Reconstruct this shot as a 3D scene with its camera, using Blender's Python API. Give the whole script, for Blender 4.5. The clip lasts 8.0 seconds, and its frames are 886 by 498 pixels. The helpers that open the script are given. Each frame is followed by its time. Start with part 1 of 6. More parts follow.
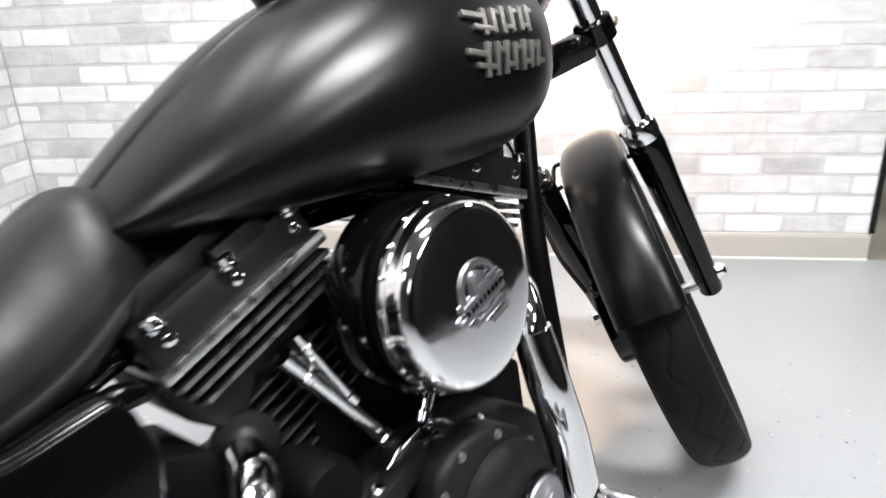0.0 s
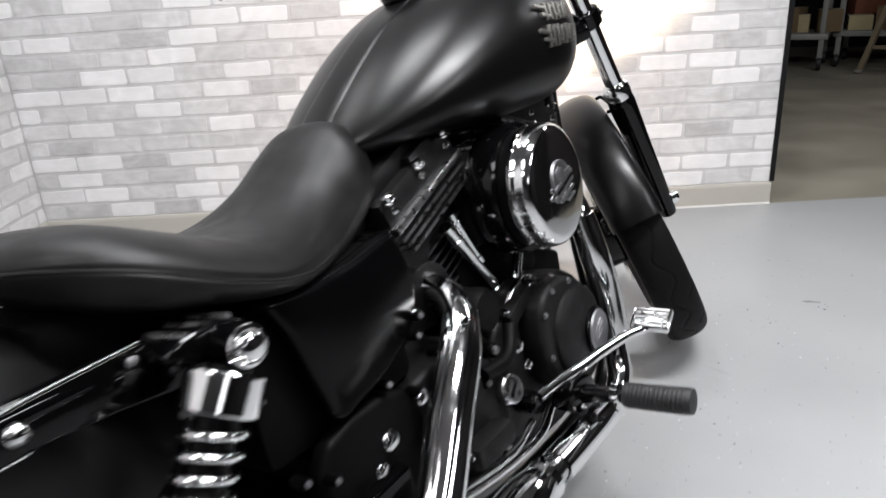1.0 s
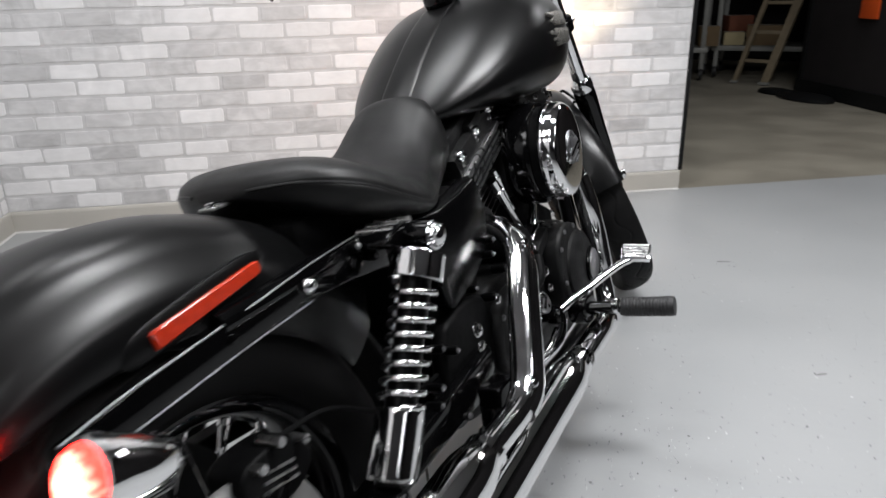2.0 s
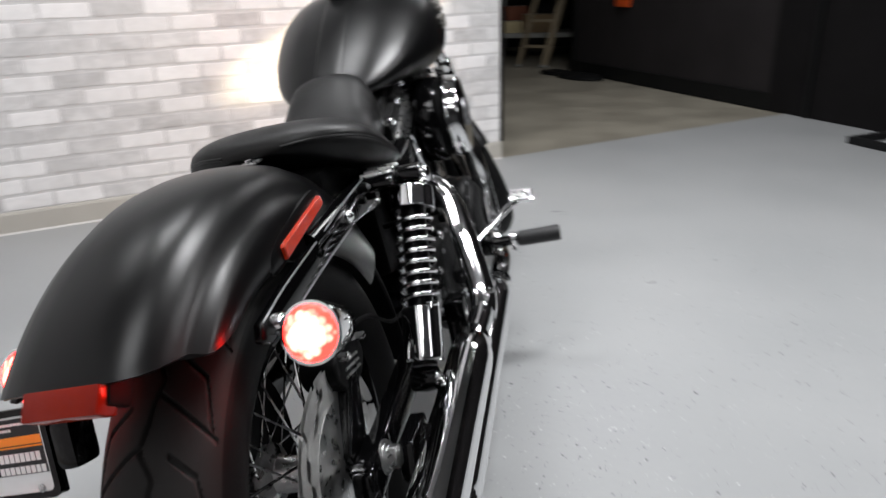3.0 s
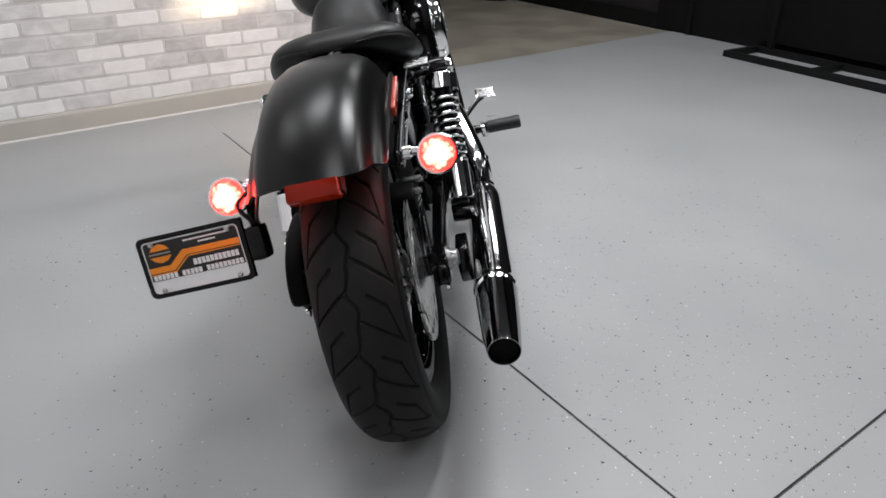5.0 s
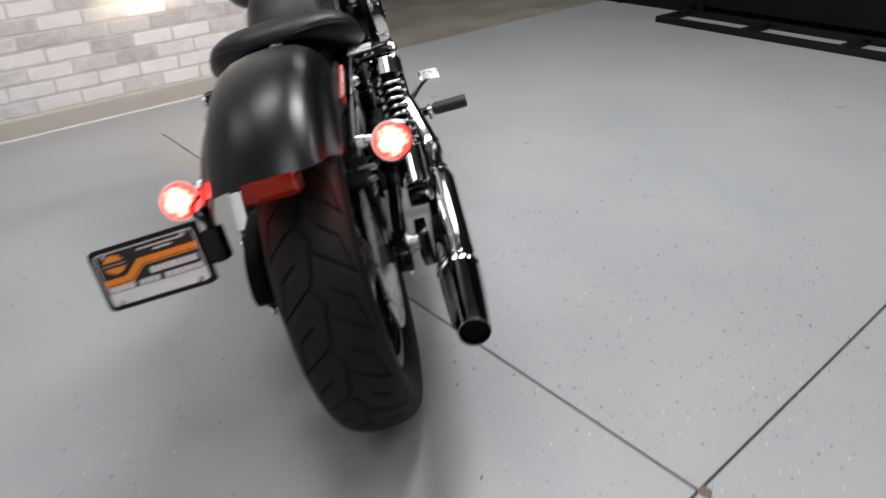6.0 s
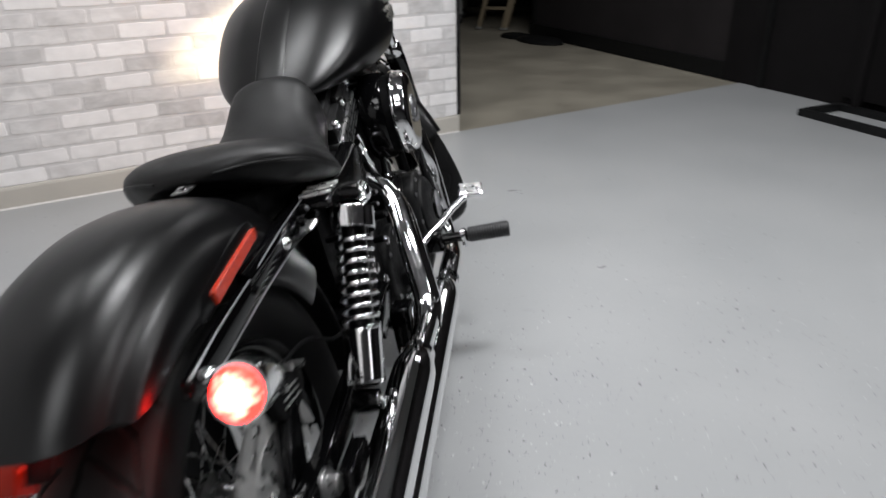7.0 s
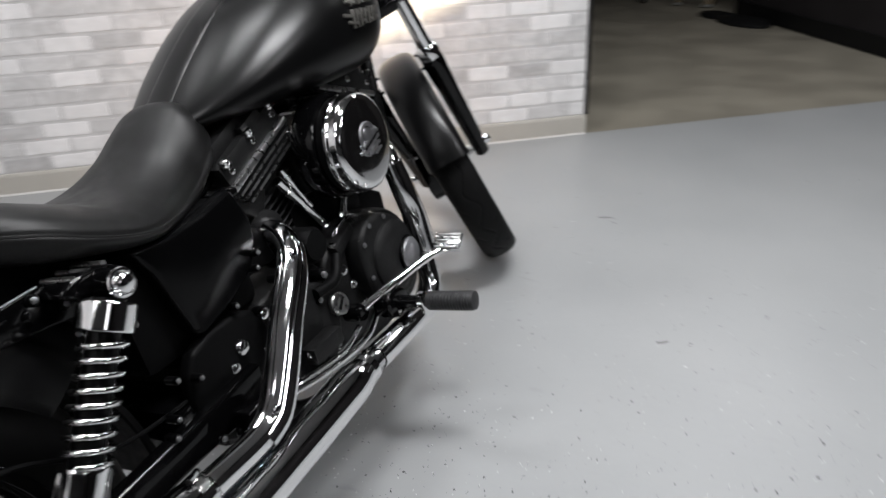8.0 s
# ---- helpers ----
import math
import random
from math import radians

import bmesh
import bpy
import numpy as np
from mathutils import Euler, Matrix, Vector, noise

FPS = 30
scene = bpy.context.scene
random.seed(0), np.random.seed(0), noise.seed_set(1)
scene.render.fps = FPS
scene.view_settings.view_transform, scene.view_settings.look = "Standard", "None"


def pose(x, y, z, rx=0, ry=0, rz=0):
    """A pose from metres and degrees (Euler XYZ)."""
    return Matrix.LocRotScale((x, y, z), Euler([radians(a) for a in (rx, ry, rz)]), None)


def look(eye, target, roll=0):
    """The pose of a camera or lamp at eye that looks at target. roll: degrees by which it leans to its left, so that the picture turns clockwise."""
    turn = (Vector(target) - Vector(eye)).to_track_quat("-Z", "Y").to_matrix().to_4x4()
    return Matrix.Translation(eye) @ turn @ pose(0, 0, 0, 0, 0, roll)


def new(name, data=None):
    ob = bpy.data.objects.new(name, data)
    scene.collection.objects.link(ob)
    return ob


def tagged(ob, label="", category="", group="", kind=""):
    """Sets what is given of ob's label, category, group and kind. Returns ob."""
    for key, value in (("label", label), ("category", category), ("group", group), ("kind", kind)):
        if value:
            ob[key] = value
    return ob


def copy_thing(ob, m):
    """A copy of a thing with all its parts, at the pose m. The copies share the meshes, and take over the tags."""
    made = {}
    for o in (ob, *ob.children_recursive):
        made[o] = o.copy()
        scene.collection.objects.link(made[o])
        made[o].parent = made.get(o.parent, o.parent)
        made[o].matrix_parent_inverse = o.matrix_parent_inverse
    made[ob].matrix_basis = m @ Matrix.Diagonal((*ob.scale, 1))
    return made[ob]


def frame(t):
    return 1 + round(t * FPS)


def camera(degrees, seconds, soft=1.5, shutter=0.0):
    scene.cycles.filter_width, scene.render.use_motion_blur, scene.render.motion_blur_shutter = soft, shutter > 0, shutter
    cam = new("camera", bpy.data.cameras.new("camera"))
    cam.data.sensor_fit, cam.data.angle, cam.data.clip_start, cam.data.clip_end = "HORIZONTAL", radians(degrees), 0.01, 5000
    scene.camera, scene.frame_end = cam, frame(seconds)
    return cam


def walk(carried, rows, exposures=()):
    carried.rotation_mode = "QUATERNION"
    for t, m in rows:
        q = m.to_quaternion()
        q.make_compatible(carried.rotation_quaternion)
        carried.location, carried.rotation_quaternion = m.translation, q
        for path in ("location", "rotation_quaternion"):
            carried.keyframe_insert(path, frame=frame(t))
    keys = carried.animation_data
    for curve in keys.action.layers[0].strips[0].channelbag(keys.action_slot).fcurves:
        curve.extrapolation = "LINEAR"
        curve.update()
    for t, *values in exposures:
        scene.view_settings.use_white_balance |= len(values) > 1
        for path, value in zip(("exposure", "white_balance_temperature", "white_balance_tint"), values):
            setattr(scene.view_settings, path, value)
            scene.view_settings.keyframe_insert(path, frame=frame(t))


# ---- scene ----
cam = camera(65.5, 8.0, soft=1.5, shutter=0.55)
LAMP_GAIN, BEAM = 1.12, 130.0
PATH = [
    (0, (0.481, 0.501, 0.937), (-0.821, 1.842, 0.226), -2.3),
    (0.5, (0.538, 0.255, 0.941), (-0.671, 1.709, 0.288), -2.2),
    (1, (0.543, 0.02, 0.953), (-0.573, 1.517, 0.236), -3.6),
    (1.5, (0.575, -0.187, 0.969), (-0.487, 1.34, 0.236), -2.1),
    (1.7, (0.534, -0.273, 0.964), (-0.44, 1.321, 0.249), -1.7),
    (2.8, (0.362, -0.689, 0.978), (-0.146, 1.101, 0.244), -1.05),
    (3, (0.292, -0.743, 0.969), (-0.016, 1.092, 0.233), -1.8),
    (3.5, (0.148, -0.902, 0.974), (0.152, 0.945, 0.206), -3.4),
    (4, (0.129, -1.073, 0.988), (0.14, 0.763, 0.194), -1.7),
    (4.5, (0.095, -1.168, 0.999), (0.096, 0.637, 0.138), -0.5),
    (4.7, (0.085, -1.181, 1.01), (0.079, 0.601, 0.102), -0.4),
    (5.8, (0.006, -1.268, 1.024), (0.124, 0.483, 0.065), -0.2),
    (6, (0.044, -1.204, 1.024), (0.188, 0.533, 0.043), -2.7),
    (6.5, (0.186, -0.957, 1.051), (0.321, 0.832, 0.166), -1.8),
    (7, (0.329, -0.699, 1.063), (0.124, 1.098, 0.209), -1.2),
    (7.5, (0.508, -0.418, 1.077), (0.19, 1.338, 0.175), -0.8),
    (8, (0.772, -0.157, 1.077), (-0.006, 1.443, 0.163), -3.1),
]
EXPOSURES = [(0, 0.88), (0.5, 0.66), (1, 0.36), (1.5, 0.16), (3, 0.09), (4.5, -0.08), (6.5, -0.10), (8, -0.02)]
walk(cam, [(t, look(eye, target, roll)) for t, eye, target, roll in PATH], EXPOSURES)

# ---- world, lights, exposure ----
world = bpy.data.worlds.new("dim_hall")
world.use_nodes = True
world.node_tree.nodes["Background"].inputs[0].default_value = (0.62, 0.66, 0.72, 1)
world.node_tree.nodes["Background"].inputs[1].default_value = 0.008
scene.world = world

LEAN_DEG = 11.87
WALL_ANGLE = 35.2
WALL_END = Vector((0.003, 3.095, 0.0))
ALONG = Vector((math.cos(radians(WALL_ANGLE)), math.sin(radians(WALL_ANGLE)), 0))
INTO = Vector((-ALONG.y, ALONG.x, 0))
CEILING = 3.3


def area_lamp(name, where, target, sx, sy, watts, colour):
    data = bpy.data.lights.new(name, "AREA")
    data.shape, data.size, data.size_y, data.energy, data.color = "RECTANGLE", sx, sy, watts, colour
    ob = new(name, data)
    ob.matrix_world = look(where, target)
    return ob


# ---- materials ----
def material(name, base, rough=0.5, metal=0.0, bump=0.0, bump_size=0.002, mottle=0.0, mottle_size=0.1, rough_var=0.0, coat=0.0, spec=0.5):
    m = bpy.data.materials.new(name)
    m.use_nodes = True
    nt = m.node_tree
    p = nt.nodes["Principled BSDF"]
    p.inputs["Base Color"].default_value = (*base, 1)
    p.inputs["Roughness"].default_value = rough
    p.inputs["Metallic"].default_value = metal
    p.inputs["Coat Weight"].default_value = coat
    p.inputs["Coat Roughness"].default_value = 0.04
    p.inputs["Specular IOR Level"].default_value = spec
    co = nt.nodes.new("ShaderNodeTexCoord")
    if mottle > 0 or rough_var > 0:
        n = nt.nodes.new("ShaderNodeTexNoise")
        n.inputs["Scale"].default_value = 1 / mottle_size
        n.inputs["Detail"].default_value = 6
        nt.links.new(co.outputs["Object"], n.inputs["Vector"])
        if mottle > 0:
            mix = nt.nodes.new("ShaderNodeMix")
            mix.data_type = "RGBA"
            mix.inputs[6].default_value = (*[c * (1 - mottle) for c in base], 1)
            mix.inputs[7].default_value = (*[min(1, c * (1 + mottle)) for c in base], 1)
            nt.links.new(n.outputs["Fac"], mix.inputs[0])
            nt.links.new(mix.outputs[2], p.inputs["Base Color"])
        if rough_var > 0:
            mr = nt.nodes.new("ShaderNodeMapRange")
            mr.inputs["From Min"].default_value, mr.inputs["From Max"].default_value = 0.3, 0.7
            mr.inputs["To Min"].default_value, mr.inputs["To Max"].default_value = max(0.0, rough - rough_var), min(1.0, rough + rough_var)
            nt.links.new(n.outputs["Fac"], mr.inputs["Value"])
            nt.links.new(mr.outputs[0], p.inputs["Roughness"])
    if bump > 0:
        b = nt.nodes.new("ShaderNodeTexNoise")
        b.inputs["Scale"].default_value = 1 / bump_size
        b.inputs["Detail"].default_value = 3
        nt.links.new(co.outputs["Object"], b.inputs["Vector"])
        bn = nt.nodes.new("ShaderNodeBump")
        bn.inputs["Strength"].default_value = bump
        bn.inputs["Distance"].default_value = bump_size
        nt.links.new(b.outputs["Fac"], bn.inputs["Height"])
        nt.links.new(bn.outputs[0], p.inputs["Normal"])
    return m


DENIM = material("satin_black_paint", (0.0022, 0.0022, 0.0024), 0.305, rough_var=0.012, mottle_size=0.05, bump=0.03, bump_size=0.0012, spec=0.27)
GLOSS = material("gloss_black_paint", (0.0016, 0.0016, 0.0018), 0.10, rough_var=0.03, mottle_size=0.04, spec=0.28)
COVER_BLACK = material("polished_black_cover", (0.0016, 0.0016, 0.0018), 0.20, rough_var=0.03, mottle_size=0.04, spec=0.15)
SATIN = material("satin_black_cover", (0.0016, 0.0016, 0.0018), 0.33, rough_var=0.05, mottle_size=0.03, spec=0.12)
WRINKLE = material("wrinkle_black_engine", (0.0042, 0.0042, 0.0045), 0.5, bump=0.35, bump_size=0.0016, rough_var=0.08, mottle_size=0.03, spec=0.30)
CHROME = material("chrome", (0.86, 0.86, 0.865), 0.07, 1.0, rough_var=0.03, mottle_size=0.03)
STEEL = material("brushed_steel", (0.52, 0.52, 0.52), 0.3, 1.0, rough_var=0.08, mottle_size=0.015, mottle=0.15)
DISC = material("brake_steel", (0.50, 0.50, 0.49), 0.42, 0.75, mottle=0.12, mottle_size=0.01)
DULL = material("cast_aluminium", (0.30, 0.30, 0.31), 0.42, 1.0, bump=0.15, bump_size=0.002, mottle=0.2, mottle_size=0.02)
LEATHER = material("black_vinyl", (0.0040, 0.0040, 0.0041), 0.44, bump=0.20, bump_size=0.0015, rough_var=0.07, mottle_size=0.04, spec=0.34)
RUBBER = material("brownish_tyre_rubber", (0.0110, 0.0100, 0.0097), 0.66, bump=0.2, bump_size=0.001, mottle=0.25, mottle_size=0.03, spec=0.28)
BLACKER_RUBBER = material("blacker_tyre_rubber", (0.0030, 0.0029, 0.0030), 0.62, bump=0.2, bump_size=0.001, mottle=0.25, mottle_size=0.03, spec=0.16)
GRIP = material("ribbed_rubber", (0.015, 0.015, 0.016), 0.55, bump=0.2, bump_size=0.0015, mottle=0.2, mottle_size=0.02)
PLASTIC = material("black_plastic", (0.0016, 0.0016, 0.0018), 0.55, rough_var=0.08, mottle_size=0.02, spec=0.10)
BADGE = material("pewter_badge", (0.30, 0.29, 0.27), 0.38, 0.9, bump=0.2, bump_size=0.002, mottle=0.3, mottle_size=0.008)
REFLECTOR = material("red_reflector", (0.47, 0.026, 0.004), 0.18, bump=0.5, bump_size=0.002, mottle=0.35, mottle_size=0.008, coat=0.5)
PLATE_WHITE = material("plate_white", (0.84, 0.84, 0.84), 0.35, mottle=0.06, mottle_size=0.02)
PLATE_BLACK = material("plate_black", (0.009, 0.009, 0.010), 0.45, mottle=0.2, mottle_size=0.02)
PLATE_ORANGE = material("plate_orange", (0.92, 0.28, 0.012), 0.35, mottle=0.1, mottle_size=0.02)
CURTAIN = material("black_panel", (0.0205, 0.0178, 0.0187), 0.8, mottle=0.35, mottle_size=0.3, bump=0.1, bump_size=0.004, spec=0.2)
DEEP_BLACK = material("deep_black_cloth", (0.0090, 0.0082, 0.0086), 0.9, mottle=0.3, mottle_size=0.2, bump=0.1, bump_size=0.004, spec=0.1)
BLACK_STEEL = material("black_powder_coat", (0.006, 0.0062, 0.0066), 0.55, bump=0.1, bump_size=0.002, mottle=0.25, mottle_size=0.06, spec=0.22)
BASEBOARD = material("grey_tan_skirting", (0.46, 0.44, 0.40), 0.55, mottle=0.08, mottle_size=0.15, bump=0.05, bump_size=0.01)
HALL_WALL = material("grey_wall_paint", (0.07, 0.07, 0.072), 0.7, mottle=0.08, mottle_size=0.5)
CAULK = material("white_caulk", (0.62, 0.61, 0.59), 0.5, mottle=0.06, mottle_size=0.03)
CEIL = material("dark_ceiling", (0.17, 0.17, 0.172), 0.8, mottle=0.15, mottle_size=0.4)
WOOD = material("pale_wood", (0.20, 0.16, 0.105), 0.6, mottle=0.25, mottle_size=0.05, bump=0.1, bump_size=0.004)
CARD = material("cardboard", (0.17, 0.115, 0.06), 0.8, mottle=0.15, mottle_size=0.08)
PALE_CARD = material("pale_carton", (0.42, 0.35, 0.20), 0.7, mottle=0.15, mottle_size=0.06)
RUST = material("rust_red_carton", (0.16, 0.05, 0.025), 0.75, mottle=0.2, mottle_size=0.06)
SHELF_GREY = material("shelf_grey", (0.26, 0.26, 0.245), 0.5, 0.2, mottle=0.15, mottle_size=0.06)
ORANGE = material("orange_sign", (0.75, 0.10, 0.015), 0.5, mottle=0.08, mottle_size=0.05)


def lit_lens(name, hot, rim, radius, strength, core=0.45, base=(0.6, 0.02, 0.01), rough=0.12, mottle=0.35):
    m = bpy.data.materials.new(name)
    m.use_nodes = True
    nt = m.node_tree
    p = nt.nodes["Principled BSDF"]
    p.inputs["Base Color"].default_value = (*base, 1)
    p.inputs["Roughness"].default_value = rough
    p.inputs["Specular IOR Level"].default_value = 0.22
    co = nt.nodes.new("ShaderNodeTexCoord")
    ln = nt.nodes.new("ShaderNodeVectorMath")
    ln.operation = "LENGTH"
    nt.links.new(co.outputs["Object"], ln.inputs[0])
    mr = nt.nodes.new("ShaderNodeMapRange")
    mr.inputs["From Min"].default_value, mr.inputs["From Max"].default_value = radius * core, radius * 1.02
    nt.links.new(ln.outputs["Value"], mr.inputs["Value"])
    v = nt.nodes.new("ShaderNodeTexVoronoi")
    v.inputs["Scale"].default_value = 110
    nt.links.new(co.outputs["Object"], v.inputs["Vector"])
    add = nt.nodes.new("ShaderNodeMath")
    add.operation = "MULTIPLY_ADD"
    nt.links.new(v.outputs["Distance"], add.inputs[0])
    add.inputs[1].default_value = mottle
    nt.links.new(mr.outputs[0], add.inputs[2])
    mix = nt.nodes.new("ShaderNodeMix")
    mix.data_type = "RGBA"
    mix.inputs[6].default_value = (*hot, 1)
    mix.inputs[7].default_value = (*rim, 1)
    nt.links.new(add.outputs[0], mix.inputs[0])
    nt.links.new(mix.outputs[2], p.inputs["Emission Color"])
    p.inputs["Emission Strength"].default_value = strength
    return m


SIGNAL_LENS = lit_lens("lit_red_lens", (1.0, 0.085, 0.062), (0.80, 0.0030, 0.0022), 0.0312, 56.0, 0.54, mottle=0.5)
TAIL_LENS = lit_lens("lit_tail_lens", (0.6, 0.045, 0.006), (0.30, 0.012, 0.003), 0.05, 0.10, base=(0.15, 0.005, 0.0016), rough=0.10)
HEAD_GLASS = lit_lens("lit_headlamp", (1.0, 0.93, 0.8), (1.0, 0.9, 0.75), 0.075, 12.0)


def floor_paint():
    m = bpy.data.materials.new("grey_epoxy_floor")
    m.use_nodes = True
    nt, L = m.node_tree, m.node_tree.links
    p = nt.nodes["Principled BSDF"]
    co = nt.nodes.new("ShaderNodeTexCoord")

    def noise_tex(scale, detail=5):
        n = nt.nodes.new("ShaderNodeTexNoise")
        n.inputs["Scale"].default_value, n.inputs["Detail"].default_value = scale, detail
        L.new(co.outputs["Object"], n.inputs["Vector"])
        return n

    big, fine = noise_tex(2.2, 8), noise_tex(45, 3)
    ramp = nt.nodes.new("ShaderNodeValToRGB")
    ramp.color_ramp.elements[0].position, ramp.color_ramp.elements[1].position = 0.3, 0.7
    ramp.color_ramp.elements[0].color, ramp.color_ramp.elements[1].color = (0.318, 0.326, 0.331, 1), (0.350, 0.356, 0.360, 1)
    L.new(big.outputs["Fac"], ramp.inputs[0])
    vo = nt.nodes.new("ShaderNodeTexVoronoi")
    vo.inputs["Scale"].default_value = 42
    L.new(co.outputs["Object"], vo.inputs["Vector"])
    cut = nt.nodes.new("ShaderNodeMath")
    cut.operation = "LESS_THAN"
    cut.inputs[1].default_value = 0.065
    L.new(vo.outputs["Distance"], cut.inputs[0])
    patch = nt.nodes.new("ShaderNodeMath")
    patch.operation = "GREATER_THAN"
    patch.inputs[1].default_value = 0.56
    L.new(noise_tex(2.4, 3).outputs["Fac"], patch.inputs[0])
    both = nt.nodes.new("ShaderNodeMath")
    both.operation = "MULTIPLY"
    L.new(cut.outputs[0], both.inputs[0])
    L.new(patch.outputs[0], both.inputs[1])
    fleck = nt.nodes.new("ShaderNodeMix")
    fleck.data_type = "RGBA"
    L.new(both.outputs[0], fleck.inputs[0])
    L.new(ramp.outputs[0], fleck.inputs[6])
    dark = nt.nodes.new("ShaderNodeMix")
    dark.data_type = "RGBA"
    dark.inputs[6].default_value, dark.inputs[7].default_value = (0.16, 0.165, 0.17, 1), (0.6, 0.6, 0.6, 1)
    L.new(vo.outputs["Color"], dark.inputs[0])
    L.new(dark.outputs[2], fleck.inputs[7])
    stretch = nt.nodes.new("ShaderNodeMapping")
    stretch.inputs["Rotation"].default_value = (0, 0, 0.5)
    stretch.inputs["Scale"].default_value = (3.0, 14.0, 1.0)
    L.new(co.outputs["Object"], stretch.inputs["Vector"])
    scuff = nt.nodes.new("ShaderNodeTexNoise")
    scuff.inputs["Scale"].default_value, scuff.inputs["Detail"].default_value = 1.0, 4
    L.new(stretch.outputs[0], scuff.inputs["Vector"])
    worn = nt.nodes.new("ShaderNodeMapRange")
    worn.inputs["From Min"].default_value, worn.inputs["From Max"].default_value = 0.70, 0.80
    worn.inputs["To Min"].default_value, worn.inputs["To Max"].default_value = 1.0, 0.80
    L.new(scuff.outputs["Fac"], worn.inputs["Value"])
    tone = nt.nodes.new("ShaderNodeVectorMath")
    tone.operation = "SCALE"
    L.new(fleck.outputs[2], tone.inputs[0])
    L.new(worn.outputs[0], tone.inputs["Scale"])
    L.new(tone.outputs[0], p.inputs["Base Color"])
    mr = nt.nodes.new("ShaderNodeMapRange")
    mr.inputs["To Min"].default_value, mr.inputs["To Max"].default_value = 0.34, 0.46
    L.new(big.outputs["Fac"], mr.inputs["Value"])
    L.new(mr.outputs[0], p.inputs["Roughness"])
    bp = nt.nodes.new("ShaderNodeBump")
    bp.inputs["Strength"].default_value, bp.inputs["Distance"].default_value = 0.12, 0.004
    L.new(fine.outputs["Fac"], bp.inputs["Height"])
    L.new(bp.outputs[0], p.inputs["Normal"])
    return m


FLOOR = floor_paint()
CONCRETE = material("bare_brown_concrete", (0.25, 0.229, 0.186), 0.45, mottle=0.5, mottle_size=0.45, bump=0.1, bump_size=0.01, rough_var=0.12)


def brick_material(name, tones, stain):
    """Whitewashed brick: one tone for each brick, cloudy grey wash and brushed streaks over it."""
    m = bpy.data.materials.new(name)
    m.use_nodes = True
    nt, L = m.node_tree, m.node_tree.links
    p = nt.nodes["Principled BSDF"]
    info = nt.nodes.new("ShaderNodeObjectInfo")
    ramp = nt.nodes.new("ShaderNodeValToRGB")
    cr = ramp.color_ramp
    cr.interpolation = "CONSTANT"
    for k, t in enumerate(tones):
        e = cr.elements[k] if k < 2 else cr.elements.new(k / len(tones))
        e.position = k / len(tones)
        e.color = (t, t * 0.99, t * 0.993, 1)
    L.new(info.outputs["Random"], ramp.inputs[0])
    geo = nt.nodes.new("ShaderNodeNewGeometry")

    def wash(scale, detail, distortion, lo, hi, squash=1.0):
        mp = nt.nodes.new("ShaderNodeMapping")
        mp.inputs["Scale"].default_value = (1.0, 1.0, squash)
        L.new(geo.outputs["Position"], mp.inputs["Vector"])
        n = nt.nodes.new("ShaderNodeTexNoise")
        n.inputs["Scale"].default_value, n.inputs["Detail"].default_value = scale, detail
        n.inputs["Distortion"].default_value = distortion
        L.new(mp.outputs[0], n.inputs["Vector"])
        r = nt.nodes.new("ShaderNodeMapRange")
        r.inputs["From Min"].default_value, r.inputs["From Max"].default_value = 0.34, 0.66
        r.inputs["To Min"].default_value, r.inputs["To Max"].default_value = lo, hi
        L.new(n.outputs["Fac"], r.inputs["Value"])
        return n, r

    n, cloud = wash(7.5, 8, 1.4, 1 - stain, 1 + 0.45 * stain)
    _, streak = wash(16.0, 5, 0.6, 1 - 0.6 * stain, 1 + 0.35 * stain, 2.6)
    both = nt.nodes.new("ShaderNodeMath")
    both.operation = "MULTIPLY"
    L.new(cloud.outputs[0], both.inputs[0])
    L.new(streak.outputs[0], both.inputs[1])
    mul = nt.nodes.new("ShaderNodeVectorMath")
    mul.operation = "SCALE"
    L.new(ramp.outputs[0], mul.inputs[0])
    L.new(both.outputs[0], mul.inputs["Scale"])
    L.new(mul.outputs[0], p.inputs["Base Color"])
    p.inputs["Roughness"].default_value = 0.66
    bp = nt.nodes.new("ShaderNodeBump")
    bp.inputs["Strength"].default_value, bp.inputs["Distance"].default_value = 0.25, 0.004
    L.new(n.outputs["Fac"], bp.inputs["Height"])
    L.new(bp.outputs[0], p.inputs["Normal"])
    return m


BRICK = {"w": brick_material("white_brick", (0.83, 0.78, 0.81, 0.75), 0.06), "g": brick_material("grey_washed_brick", (0.64, 0.67, 0.61, 0.69, 0.65), 0.13), "d": brick_material("dark_washed_brick", (0.53, 0.56), 0.15)}
BRICK_JOINED = brick_material("mixed_brick", (0.80, 0.63, 0.67, 0.77, 0.60, 0.83, 0.65, 0.69), 0.10)
MORTAR = brick_material("grey_mortar", (0.60, 0.60), 0.08)


# ---- mesh helpers ----
def part(name, bm, mat, parent=None, label="", smooth=True, angle=38):
    me = bpy.data.meshes.new(name)
    bmesh.ops.recalc_face_normals(bm, faces=bm.faces)
    bm.to_mesh(me)
    bm.free()
    me.materials.append(mat)
    if smooth:
        me.polygons.foreach_set("use_smooth", [True] * len(me.polygons))
        me.set_sharp_from_angle(angle=radians(angle))
    ob = new(name, me)
    if parent is not None:
        ob.parent = parent
    if label:
        ob["label"] = label
    return ob


def V(*a):
    return Vector(a)


